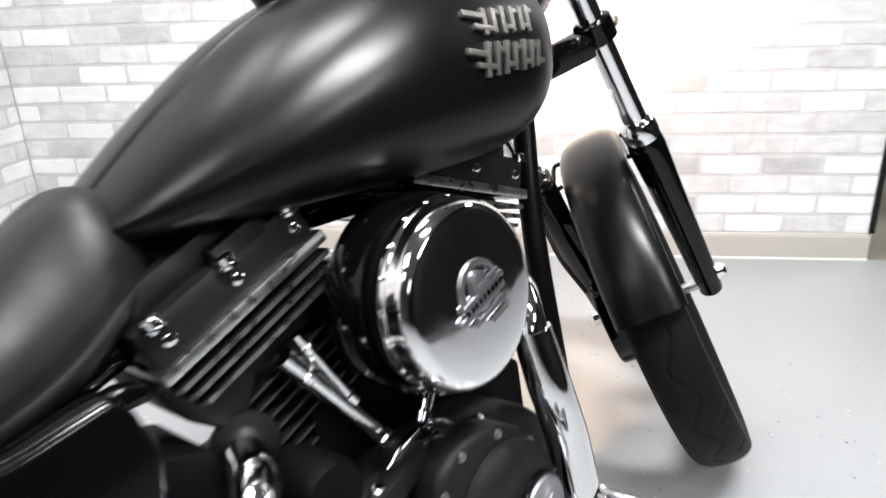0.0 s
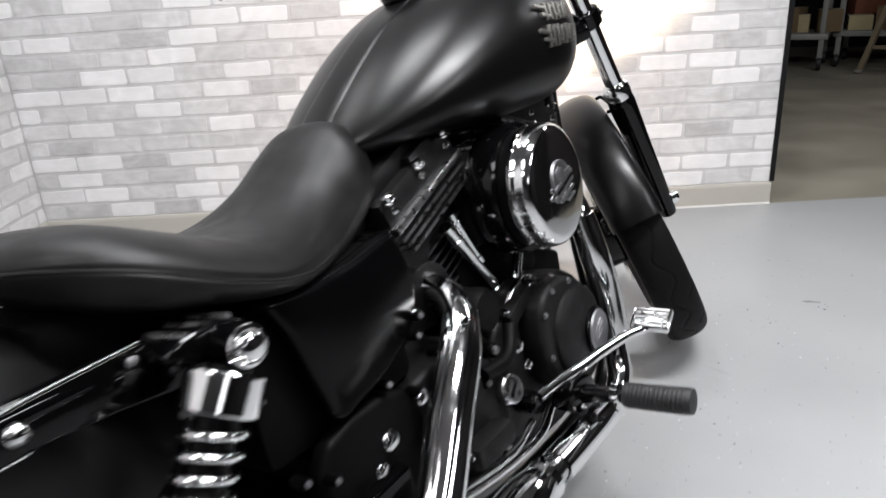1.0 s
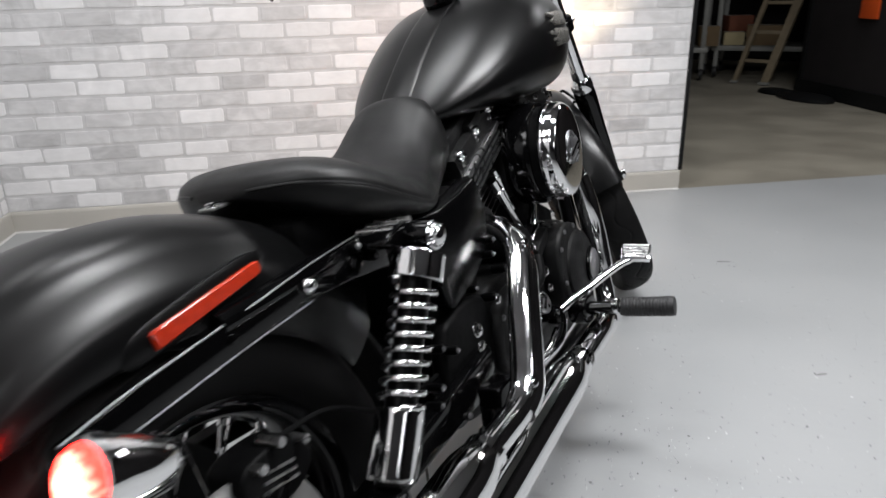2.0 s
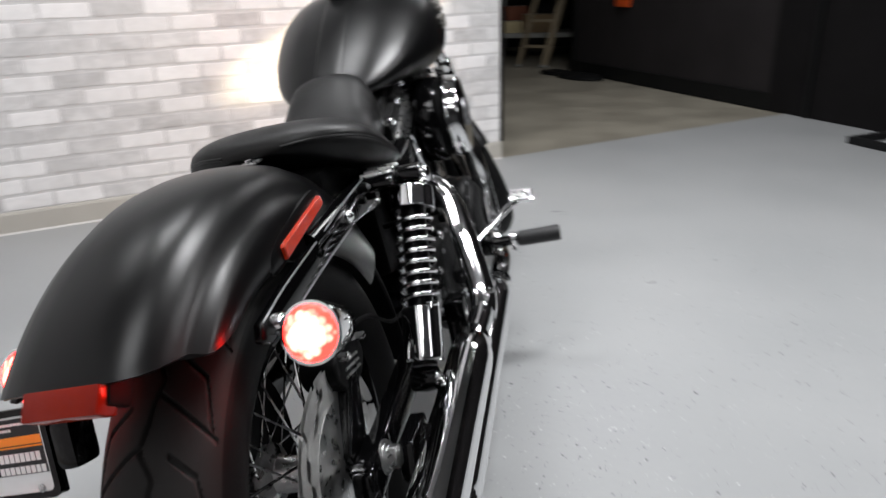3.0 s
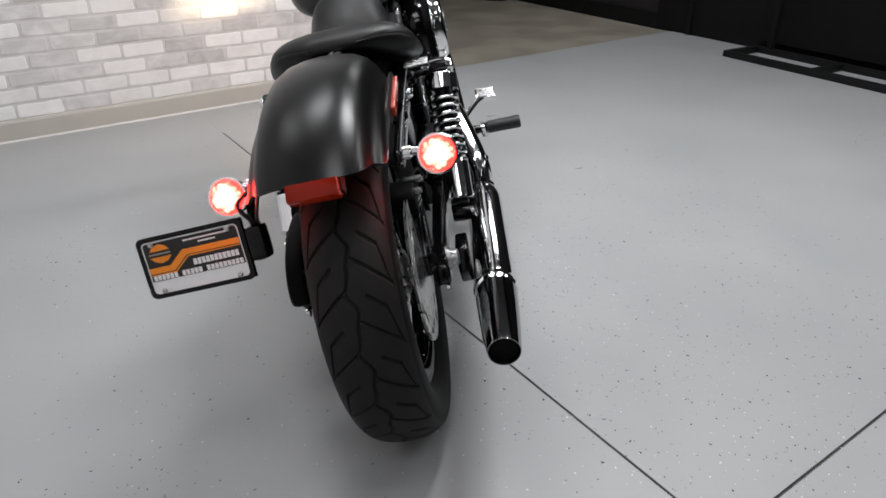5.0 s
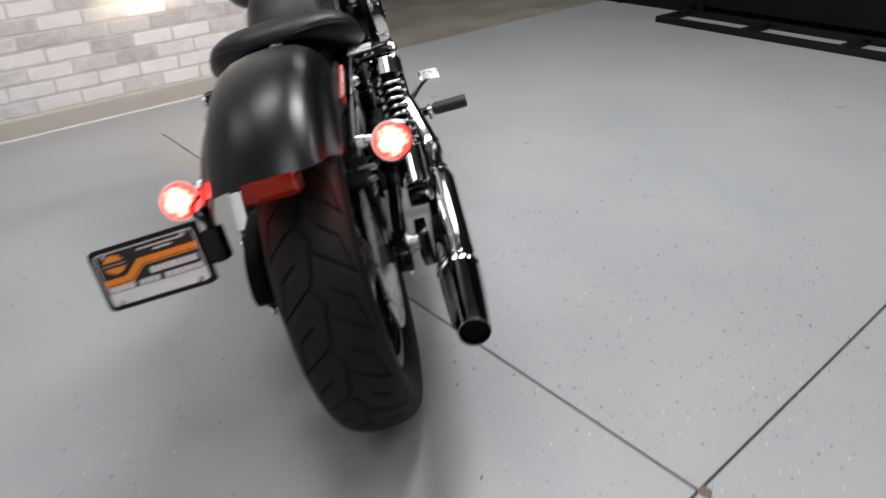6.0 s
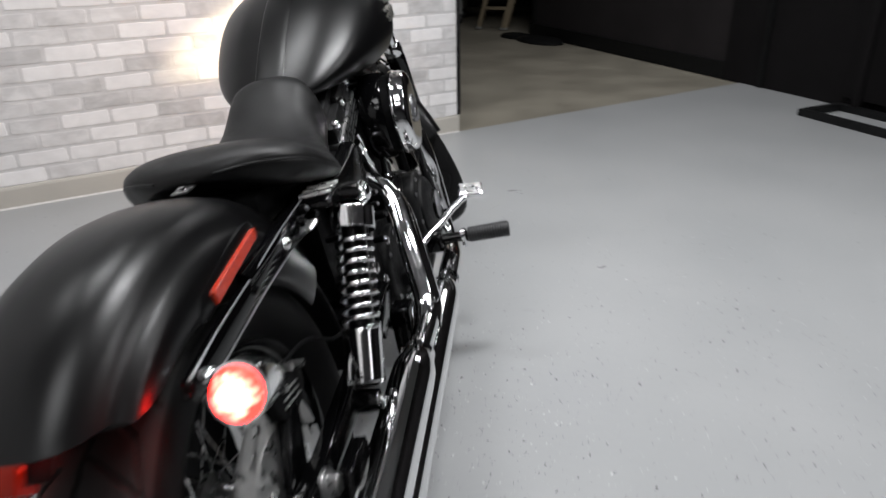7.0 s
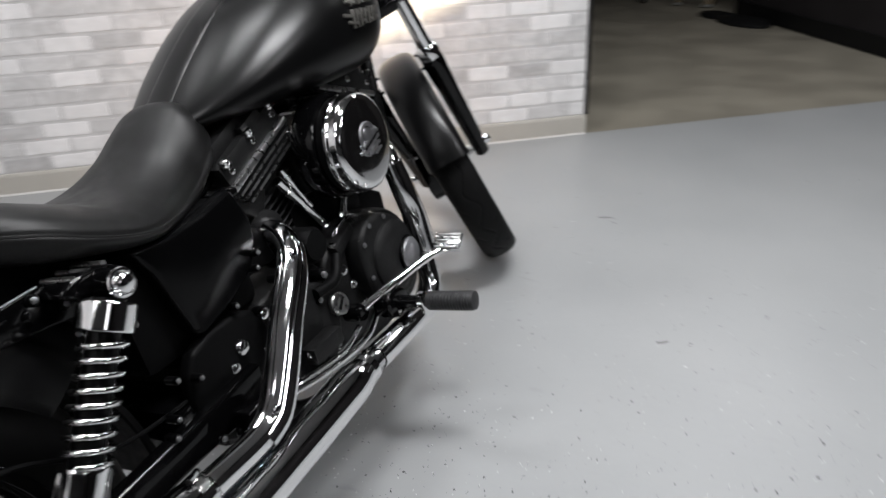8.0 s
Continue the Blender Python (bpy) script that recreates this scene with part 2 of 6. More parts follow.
def curve_points(pts, k=6):
    """A smooth line through the points."""
    pts = [Vector(p) for p in pts]
    out = []
    for i in range(len(pts) - 1):
        a, b = pts[i], pts[i + 1]
        m0 = (pts[i + 1] - pts[i - 1]) / 2 if i else (b - a)
        m1 = (pts[i + 2] - pts[i]) / 2 if i + 2 < len(pts) else (b - a)
        for j in range(k):
            t = j / k
            out.append((2 * t**3 - 3 * t**2 + 1) * a + (t**3 - 2 * t**2 + t) * m0 + (-2 * t**3 + 3 * t**2) * b + (t**3 - t**2) * m1)
    out.append(pts[-1])
    return out


def add_loft(bm, rings, closed=True, caps=True):
    vs = [[bm.verts.new(p) for p in ring] for ring in rings]
    n = len(vs[0])
    for a, b in zip(vs, vs[1:]):
        for j in range(n if closed else n - 1):
            k = (j + 1) % n
            bm.faces.new((a[j], a[k], b[k], b[j]))
    if caps and closed:
        bm.faces.new(vs[0][::-1])
        bm.faces.new(vs[-1])
    return vs


def add_tube(bm, pts, r, n=14, caps=True):
    pts = [Vector(p) for p in pts]
    rs = r if isinstance(r, (list, tuple)) else [r] * len(pts)
    d0 = (pts[1] - pts[0]).normalized()
    up = d0.orthogonal().normalized()
    rings = []
    for i, p in enumerate(pts):
        d = (pts[min(i + 1, len(pts) - 1)] - pts[max(i - 1, 0)]).normalized()
        up = (up - d * up.dot(d)).normalized()
        side = d.cross(up)
        rings.append([p + rs[i] * (math.cos(2 * math.pi * j / n) * up + math.sin(2 * math.pi * j / n) * side) for j in range(n)])
    add_loft(bm, rings, True, caps)


def tube(pts, r, n=14, k=0):
    bm = bmesh.new()
    if k:
        m = len(pts)
        fine = curve_points(pts, k)
        if isinstance(r, (list, tuple)):
            r = [r[min(i // k, m - 1)] * (1 - (i % k) / k) + r[min(i // k + 1, m - 1)] * ((i % k) / k) for i in range(len(fine))]
        pts = fine
    add_tube(bm, pts, r, n)
    return bm


def add_lathe(bm, profile, centre, axis, n=32, caps=True):
    """profile: rows of (radius, distance along the axis)."""
    axis = Vector(axis).normalized()
    up = axis.orthogonal().normalized()
    side = axis.cross(up)
    rings = [[Vector(centre) + axis * h + max(r, 1e-5) * (math.cos(2 * math.pi * j / n) * up + math.sin(2 * math.pi * j / n) * side) for j in range(n)] for r, h in profile]
    add_loft(bm, rings, True, caps)


def lathe(profile, centre, axis, n=32, caps=True):
    bm = bmesh.new()
    full = []
    for (r0, h0), (r1, h1) in zip(profile, profile[1:]):
        full.append((r0, h0))
        # straight walls keep straight reflections
        if r0 == r1 and abs(h1 - h0) > 0.004:
            full += [(r0, h0 + (h1 - h0) * 0.03), (r0, h1 - (h1 - h0) * 0.03)]
    full.append(profile[-1])
    add_lathe(bm, full, centre, axis, n, caps)
    return bm


def add_box(bm, centre, size, m=None, bevel=0.0):
    r = bmesh.ops.create_cube(bm, size=1.0)
    for v in r["verts"]:
        v.co = Vector((v.co.x * size[0], v.co.y * size[1], v.co.z * size[2]))
    if bevel:
        es = list({e for v in r["verts"] for e in v.link_edges})
        r = bmesh.ops.bevel(bm, geom=es, offset=bevel, segments=2, affect="EDGES", profile=0.6)
        vs = list({v for f in r["faces"] for v in f.verts})
    else:
        vs = r["verts"]
    for v in vs:
        v.co = (m.to_3x3() @ v.co if m else v.co) + Vector(centre)
    return vs


def box(centre, size, m=None, bevel=0.0):
    bm = bmesh.new()
    add_box(bm, centre, size, m, bevel)
    return bm


def prism(outline, x0, x1, bevel=0.006, axis="x"):
    """A flat outline (y, z) with depth along x."""
    bm = bmesh.new()
    vs = [bm.verts.new((x0, y, z)) for y, z in outline]
    f = bm.faces.new(vs)
    r = bmesh.ops.extrude_face_region(bm, geom=[f])
    bmesh.ops.translate(bm, verts=[v for v in r["geom"] if isinstance(v, bmesh.types.BMVert)], vec=(x1 - x0, 0, 0))
    if bevel:
        bmesh.ops.bevel(bm, geom=list(bm.edges), offset=bevel, segments=3, affect="EDGES", profile=0.5)
    return bm


def rounded(outline, k=4):
    """A closed smooth outline through 2D points."""
    n, out = len(outline), []
    p = [Vector((a, b, 0)) for a, b in outline]
    for i in range(n):
        a, b = p[i], p[(i + 1) % n]
        m0, m1 = (b - p[i - 1]) / 2, (p[(i + 2) % n] - a) / 2
        for j in range(k):
            t = j / k
            q = (2 * t**3 - 3 * t**2 + 1) * a + (t**3 - 2 * t**2 + t) * m0 + (-2 * t**3 + 3 * t**2) * b + (t**3 - t**2) * m1
            out.append((q.x, q.y))
    return out


def moved(bm, m):
    bmesh.ops.transform(bm, matrix=m, verts=bm.verts)
    return bm


def bolt(pos, axis, r, parent, mat=None, name="bolt", length=None):
    h = length or r * 0.9
    bm = lathe([(r * 1.25, 0), (r * 1.25, h * 0.25), (r, h * 0.3), (r, h * 0.85), (r * 0.7, h), (0.0, h)], pos, axis, 12)
    return part(name, bm, mat or CHROME, parent)


# ---- setting ----
def quad_slab(name, a, b, depth_dir, thickness, z0, z1, mat):
    """An upright wall between two plan points, with thickness."""
    bm = bmesh.new()
    lo = [a, b, b + depth_dir * thickness, a + depth_dir * thickness]
    add_loft(bm, [[V(p.x, p.y, z0) for p in lo], [V(p.x, p.y, z1) for p in lo]])
    return tagged(part(name, bm, mat, smooth=False), kind="structure")


def plan(s, d=0.0):
    """A plan point s metres along the brick wall from its free end, d metres behind its face."""
    return WALL_END + ALONG * s + INTO * d


# floor: painted part, saw cuts, bare concrete
floor_bm = bmesh.new()
add_loft(floor_bm, [[V(-8, -8, -0.12), V(9, -8, -0.12), V(9, 10, -0.12), V(-8, 10, -0.12)], [V(-8, -8, -0.006), V(9, -8, -0.006), V(9, 10, -0.006), V(-8, 10, -0.006)]])
tagged(part("ground", floor_bm, CONCRETE, smooth=False), "bare brown concrete slab with a worn sheen", "floor", kind="structure")

JOINT = V(0.562, -0.372, 0)
J1 = V(-0.5550, 0.8319, 0)
J2 = V(0.8206, 0.5714, 0)
CUT = 0.0032
N1, N2 = V(J1.y, -J1.x, 0), V(-J2.y, J2.x, 0)


def paint_piece(poly):
    bm = bmesh.new()
    add_loft(bm, [[V(p.x, p.y, -0.006) for p in poly], [V(p.x, p.y, 0.0) for p in poly]])
    return bm


def clip_poly(poly, n, c):
    """The part of a plan polygon with n.p <= c."""
    out = []
    for i, p in enumerate(poly):
        q = poly[(i + 1) % len(poly)]
        a, b = n.dot(p) - c, n.dot(q) - c
        if a <= 0:
            out.append(p)
        if (a < 0 < b) or (b < 0 < a):
            out.append(p + (q - p) * (a / (a - b)))
    return out


big = [V(-8, -8, 0), V(9, -8, 0), V(9, 10, 0), V(-8, 10, 0)]
big = clip_poly(big, INTO, INTO.dot(WALL_END) - 0.002)
for sa in (-1, 1):
    for sb in (-1, 1):
        poly = clip_poly(big, N1 * sa, (N1 * sa).dot(JOINT) - CUT)
        poly = clip_poly(poly, N2 * sb, (N2 * sb).dot(JOINT) - CUT)
        tagged(part("floor", paint_piece(poly), FLOOR, smooth=False), "grey epoxy-painted concrete floor with scattered flecks", "floor", kind="structure")
bm = bmesh.new()
side = V(-J1.y, J1.x, 0) * (CUT - 0.0002)
a, b = JOINT + J1 * 2.72, JOINT + J1 * 3.9
add_loft(bm, [[V(p.x, p.y, -0.006) for p in (a - side, b - side, b + side, a + side)], [V(p.x, p.y, 0.0) for p in (a - side, b - side, b + side, a + side)]])
tagged(part("floor", bm, FLOOR, smooth=False), "grey epoxy-painted strip of filled floor joint", "floor", kind="structure")
DARK_CUT = material("dirty_saw_cut", (0.05, 0.048, 0.045), 0.9, mottle=0.4, mottle_size=0.02)
for k, dirn in enumerate((J1, J2)):
    bm = bmesh.new()
    side = V(-dirn.y, dirn.x, 0) * (CUT + 0.001)
    a, b = JOINT - dirn * 6, JOINT + dirn * (2.74 if k == 0 else 6)
    z = -0.0045 + 0.0006 * k
    add_loft(bm, [[V(p.x, p.y, -0.008) for p in (a - side, b - side, b + side, a + side)], [V(p.x, p.y, z) for p in (a - side, b - side, b + side, a + side)]])
    tagged(part("trim", bm, DARK_CUT, smooth=False), "dirt-filled saw cut in the floor", "floor joint", kind="structure")

# brick wall with its return on the far side, skirting and corner guard
S_CORNER = -3.11
wall_a, wall_b = plan(S_CORNER - 0.15, 0.004), plan(-0.004, 0.004)
brick_wall = quad_slab("wall_brick", wall_a, wall_b, INTO, 0.12, 0.0, CEILING, MORTAR)
tagged(brick_wall, "whitewashed brick wall with white and mottled grey bricks", "wall")
side_wall = quad_slab("wall_side", plan(S_CORNER - 0.004, 0.0), plan(S_CORNER - 0.004, -4.5), -ALONG, 0.12, 0.0, CEILING, MORTAR)
tagged(side_wall, "whitewashed brick return wall", "wall")


def skirting(a, b, inward, name="baseboard"):
    bm = bmesh.new()
    prof = [(0.0, 0.0), (0.009, 0.0), (0.009, 0.082), (0.006, 0.092), (0.0, 0.095)]
    add_loft(bm, [[a + inward * d + V(0, 0, z) for d, z in prof], [b + inward * d + V(0, 0, z) for d, z in prof]])
    tagged(part(name, bm, BASEBOARD, smooth=False), "flat grey-beige skirting along the brick wall", "baseboard", kind="structure")
    bm = bmesh.new()
    prof = [(0.0092, 0.0), (0.015, 0.0), (0.0135, 0.004), (0.0092, 0.007)]
    add_loft(bm, [[a + inward * d + V(0, 0, z) for d, z in prof], [b + inward * d + V(0, 0, z) for d, z in prof]])
    tagged(part("trim", bm, CAULK, smooth=False), "thin white caulk bead at the floor", "trim", kind="structure")


skirting(plan(S_CORNER, 0.003), plan(-0.004, 0.003), -INTO)
skirting(plan(S_CORNER - 0.003, 0.0), plan(S_CORNER - 0.003, -4.5), ALONG)

bm = bmesh.new()
e = [plan(-0.012, -0.006), plan(0.006, -0.006), plan(0.006, 0.13), plan(-0.004, 0.13), plan(-0.004, 0.0), plan(-0.012, 0.0)]
add_loft(bm, [[V(p.x, p.y, 0.098) for p in e], [V(p.x, p.y, CEILING) for p in e]])
tagged(part("trim", bm, BLACK_STEEL, smooth=False), "black metal corner guard on the wall's free end", "trim", kind="structure")

# dark partition on the far side and the closing walls
D_A, D_B = V(1.63, 4.90, 0), V(2.05, 4.22, 0)
D_DIR = (D_B - D_A).normalized()
D_OUT = V(-D_DIR.y, D_DIR.x, 0)
if D_OUT.x < 0:
    D_OUT = -D_OUT
far_a, far_b = D_A - D_DIR * 2.25, D_B + D_DIR * 9.0
tagged(quad_slab("wall_dark", far_a, far_b, D_OUT, 0.1, 0.0, CEILING, CURTAIN), "matt black panelled partition", "wall")
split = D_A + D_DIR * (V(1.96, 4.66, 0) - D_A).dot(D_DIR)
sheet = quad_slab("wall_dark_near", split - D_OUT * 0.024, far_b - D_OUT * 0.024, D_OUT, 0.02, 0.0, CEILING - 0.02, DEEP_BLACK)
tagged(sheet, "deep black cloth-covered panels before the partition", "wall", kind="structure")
for k in range(5):
    base = D_A + D_DIR * (-2.2 + 2.9 * k) - D_OUT * (0.004 if k < 1 else 0.026)
    bm = bmesh.new()
    q = [base, base + D_DIR * 0.035, base + D_DIR * 0.035 - D_OUT * 0.02, base - D_OUT * 0.02]
    add_loft(bm, [[V(p.x, p.y, 0.0) for p in q], [V(p.x, p.y, CEILING - 0.01) for p in q]])
    tagged(part("trim", bm, BLACK_STEEL, smooth=False), "black upright batten on the partition", "trim", kind="structure")
bm = bmesh.new()
q = [far_a - D_OUT * 0.004, split - D_OUT * 0.004, split - D_OUT * 0.022, far_a - D_OUT * 0.022]
add_loft(bm, [[V(p.x, p.y, 0.0) for p in q], [V(p.x, p.y, 0.12) for p in q]])
tagged(part("baseboard", bm, BLACK_STEEL, smooth=False), "black kick rail along the partition", "baseboard", kind="structure")

tagged(quad_slab("wall_back", V(-8, -4.6, 0), V(9, -4.6, 0), V(0, -1, 0), 0.1, 0.0, CEILING, HALL_WALL), "grey painted hall wall", "wall")
tagged(quad_slab("wall_left", V(-7.9, -4.6, 0), V(-7.9, 9.5, 0), V(-1, 0, 0), 0.1, 0.0, CEILING, CURTAIN), "dark hall wall", "wall")
tagged(quad_slab("wall_far", V(-8, 9.5, 0), V(9, 9.5, 0), V(0, 1, 0), 0.1, 0.0, CEILING, CURTAIN), "dark hall wall at the far end", "wall")
bm = box((0.5, 2.2, CEILING + 0.06), (17.2, 15.6, 0.12))
tagged(part("ceiling", bm, CEIL, smooth=False), "plain dark grey ceiling", "ceiling", kind="structure")

# ---- ceiling lights ----
def ceiling_light(where, turn, watts, wide=0.60, long=1.20):
    m = pose(where[0], where[1], where[2], 0, 0, turn)
    root = new("ceiling_light")
    root.matrix_world = m
    tagged(root, "unseen white rectangular ceiling light panel, switched on", "ceiling light", "ceiling lights")
    part("housing", box((0, 0, 0.045), (long + 0.04, wide + 0.04, 0.05), bevel=0.008), SHELF_GREY, root)
    part("end_cap", box((long / 2 + 0.028, 0, 0.04), (0.012, wide + 0.03, 0.045)), BLACK_STEEL, root)
    part("end_cap", box((-long / 2 - 0.028, 0, 0.04), (0.012, wide + 0.03, 0.045)), BLACK_STEEL, root)
    for x in (-long / 3, long / 3):
        part("hanger", tube([(x, 0, 0.07), (x, 0, CEILING - where[2])], 0.004, 6), STEEL, root)
    lamp = area_lamp("ceiling_lamp", V(0, 0, 0), V(0, 0, -1), long, wide, watts, (0.975, 0.982, 1.0))
    lamp.matrix_world = m @ pose(0, 0, 0.012, 0, 0, 0)
    return root


# entries 3, 4 and 7 are added fill, with no light known there
LIGHTS = [((-0.66, 1.00, 2.78), 31, 18), ((0.82, 1.08, 2.78), 31, 66), ((2.60, 1.25, 2.82), 121, 28), ((0.19, -2.0, 2.76), 31, 11), ((0.02, -0.75, 2.80), 31, 14), ((3.69, -1.8, 2.86), 121, 9), ((0.95, 4.6, 2.75), 31, 20), ((-1.60, 0.75, 2.75), 121, 6)]
SIZES = [(0.24, 0.70), (0.26, 1.10), (0.45, 1.00), (0.60, 1.20), (0.80, 0.80), (0.90, 1.80), (0.60, 1.20), (0.45, 0.70)]
for (w, turn, watts), (wide, long) in zip(LIGHTS, SIZES):
    ceiling_light(w, turn, watts * LAMP_GAIN, wide, long)

# ---- motorcycle ----
bike = new("motorcycle")
bike.matrix_world = pose(0, 0, 0, 0, -LEAN_DEG, 0)
tagged(bike, "satin black cruiser motorcycle leaning on its side stand", "motorcycle")


def tyre_mesh(radius, width, rim_r, crown, nu, groove):
    """A tyre about the x axis at the origin, its tread cut by groove(u, v): u metres round, v from -1 to 1 across."""
    rows = []
    nv = 96 if width > 0.12 else 44
    half = width / 2
    rows.append((-half * 0.62, rim_r, None))
    rows.append((-half * 0.86, rim_r + 0.018, None))
    rows.append((-half * 0.99, rim_r + (radius - rim_r) * 0.42, None))
    rows.append((-half * 1.0, rim_r + (radius - rim_r) * 0.55, None))
    for i in range(nv + 1):
        v = -1 + 2 * i / nv
        rows.append((half * 0.965 * math.sin(v * 1.18) / math.sin(1.18), radius - crown * (abs(v) ** 2.3), v))
    rows.append((half * 1.0, rim_r + (radius - rim_r) * 0.55, None))
    rows.append((half * 0.99, rim_r + (radius - rim_r) * 0.42, None))
    rows.append((half * 0.86, rim_r + 0.018, None))
    rows.append((half * 0.62, rim_r, None))
    m = len(rows)
    verts, faces = [], []
    for k in range(nu):
        a = 2 * math.pi * k / nu
        u = radius * a
        for x, r, v in rows:
            rr = r - (groove(u, v) if v is not None else 0)
            verts.append((x, -rr * math.cos(a), rr * math.sin(a)))
    for k in range(nu):
        b = ((k + 1) % nu) * m
        for i in range(m - 1):
            faces.append((k * m + i, k * m + i + 1, b + i + 1, b + i))
    me = bpy.data.meshes.new("tyre")
    me.from_pydata(verts, [], faces)
    bm = bmesh.new()
    bm.from_mesh(me)
    return bm


def cut_depth(distance, half_width, depth=0.005):
    return depth * min(1.0, max(0.0, (half_width - distance) / 0.002 + 0.5))


def rear_groove(u, v):
    """A kinked centre groove; on each side long grooves falling away from it, and hooked ones between them, half a pitch apart left and right."""
    pitch = 2 * math.pi * 0.327 / 20
    a = abs(v)
    shift = 0.0 if v > 0 else 0.5 * pitch
    f = (u / pitch) % 1.0
    saw = 4 * abs(f - 0.5) - 1
    wave = 0.075 * max(-0.75, min(0.75, 1.3 * saw)) + 0.03 * math.sin(4 * math.pi * f)
    d = cut_depth(abs(v - wave) * 0.072, 0.0017, 0.0045)

    def gap(line):
        g = (u + shift - line) % pitch
        return min(g, pitch - g)

    if 0.05 < a < 0.84:
        d = max(d, cut_depth(gap(-0.54 * pitch * a / 0.8) * 0.80, 0.0020, 0.0045))
    if 0.26 < a < 0.60:
        d = max(d, cut_depth(gap(pitch * (0.5 - 0.54 * a / 0.8)) * 0.80, 0.0025, 0.0045))
    elif 0.60 <= a < 0.78:
        d = max(d, cut_depth(gap(pitch * (0.095 - (a - 0.60) / 0.18 * 0.60)) * 0.42, 0.0018, 0.0045))
    return d


def front_groove(u, v):
    pitch = 2 * math.pi * 0.333 / 18
    d = cut_depth(abs(v - 0.22 * math.sin(2 * math.pi * u / pitch)) * 0.048, 0.0024, 0.0025)
    w = (u + (0.5 * pitch if v > 0 else 0) - abs(v) * 0.05) % pitch
    w = min(w, pitch - w)
    if 0.45 < abs(v) < 0.95:
        d = max(d, cut_depth(w, 0.0026, 0.0025))
    return d


def spoked_wheel(centre, m, rim_r, rim_w, tyre_bm, spokes, hub_r, hub_w, disc_x, disc_r, name):
    """A laced wheel about the x axis, placed by m (which also moves the axle's frame)."""
    place = m @ Matrix.Translation(centre)
    h = rim_w / 2
    rim_prof = [(rim_r + 0.013, -h), (rim_r + 0.004, -h * 0.99), (rim_r - 0.006, -h * 0.86), (rim_r - 0.013, -h * 0.6), (rim_r - 0.018, 0), (rim_r - 0.013, h * 0.6), (rim_r - 0.006, h * 0.86), (rim_r + 0.004, h * 0.99), (rim_r + 0.013, h), (rim_r + 0.006, h * 0.8), (rim_r, 0), (rim_r + 0.006, -h * 0.8), (rim_r + 0.013, -h)]
    rim = part(name, moved(lathe(rim_prof, (0, 0, 0), (1, 0, 0), 72, caps=False), place), GLOSS, bike, "gloss black laced wheel rim")
    is_rear = "rear" in name
    tread_r = rim_r + 0.086
    # faces inside the tread radius get the blacker rubber
    inner_faces = [i for i, f in enumerate(tyre_bm.faces) if math.hypot(f.calc_center_median().y, f.calc_center_median().z) < tread_r]
    tyre = part("tyre", moved(tyre_bm, place), RUBBER if is_rear else BLACKER_RUBBER, rim, "black treaded rubber tyre", angle=24)
    tyre.data.materials.append(BLACKER_RUBBER)
    for i in inner_faces:
        tyre.data.polygons[i].material_index = 1
    part("hub", moved(lathe([(0.012, -hub_w), (hub_r * 0.6, -hub_w), (hub_r, -hub_w * 0.9), (hub_r, -hub_w * 0.7), (hub_r * 0.62, -hub_w * 0.5), (hub_r * 0.55, 0), (hub_r * 0.62, hub_w * 0.5), (hub_r, hub_w * 0.7), (hub_r, hub_w * 0.9), (hub_r * 0.6, hub_w), (0.012, hub_w)], (0, 0, 0), (1, 0, 0), 36), place), STEEL, rim, "bright metal hub")
    for k in range(spokes):
        a = 2 * math.pi * k / spokes
        sgn = 1 if k % 2 else -1
        lead = 0.62 if (k // 2) % 2 else -0.62
        p = V(sgn * hub_w * 0.8, -hub_r * 0.95 * math.cos(a + lead), hub_r * 0.95 * math.sin(a + lead))
        q = V(sgn * h * 0.15, -(rim_r - 0.014) * math.cos(a), (rim_r - 0.014) * math.sin(a))
        part("spoke", moved(tube([p, p.lerp(q, 0.93), p.lerp(q, 0.935), q], [0.0019, 0.0019, 0.0034, 0.0034], 6), place), CHROME, rim)
    if disc_x is not None:
        bm = bmesh.new()
        n, t = 120, 0.0025
        inner = disc_r * 0.66
        radii = [inner, inner + (disc_r - inner) * 0.28, inner + (disc_r - inner) * 0.5, inner + (disc_r - inner) * 0.72, disc_r]
        for face_x in (disc_x - t, disc_x + t):
            vs = [[bm.verts.new((face_x, -r * math.cos(2 * math.pi * j / n + i * 0.05), r * math.sin(2 * math.pi * j / n + i * 0.05))) for j in range(n)] for i, r in enumerate(radii)]
            for i in range(4):
                for j in range(n):
                    k = (j + 1) % n
                    hole = (i == 1 and j % 15 in (3, 4, 5, 6, 7)) or (i == 2 and j % 15 in (8, 9, 10, 11)) or (i == 3 and j % 10 == 4)
                    if not hole:
                        bm.faces.new((vs[i][j], vs[i][k], vs[i + 1][k], vs[i + 1][j]))
        bmesh.ops.remove_doubles(bm, verts=bm.verts, dist=1e-6)
        part("brake_disc", moved(bm, place), DISC, rim, "slotted steel brake disc", smooth=False)
        part("disc_carrier", moved(lathe([(hub_r * 0.5, disc_x - 0.004), (inner * 0.72, disc_x - 0.004), (inner * 1.03, disc_x - 0.003), (inner * 1.03, disc_x + 0.003), (inner * 0.72, disc_x + 0.006), (hub_r * 0.5, disc_x + 0.012)], (0, 0, 0), (1, 0, 0), 40), place), STEEL, rim, "steel disc carrier")
    return rim


I4 = Matrix.Identity(4)
AXLE = V(0.018, 0.0, 0.327)
rear_wheel = spoked_wheel(AXLE, I4, 0.216, 0.105, tyre_mesh(0.327, 0.152, 0.226, 0.030, 1000, rear_groove), 40, 0.045, 0.05, 0.075, 0.146, "rear_wheel")

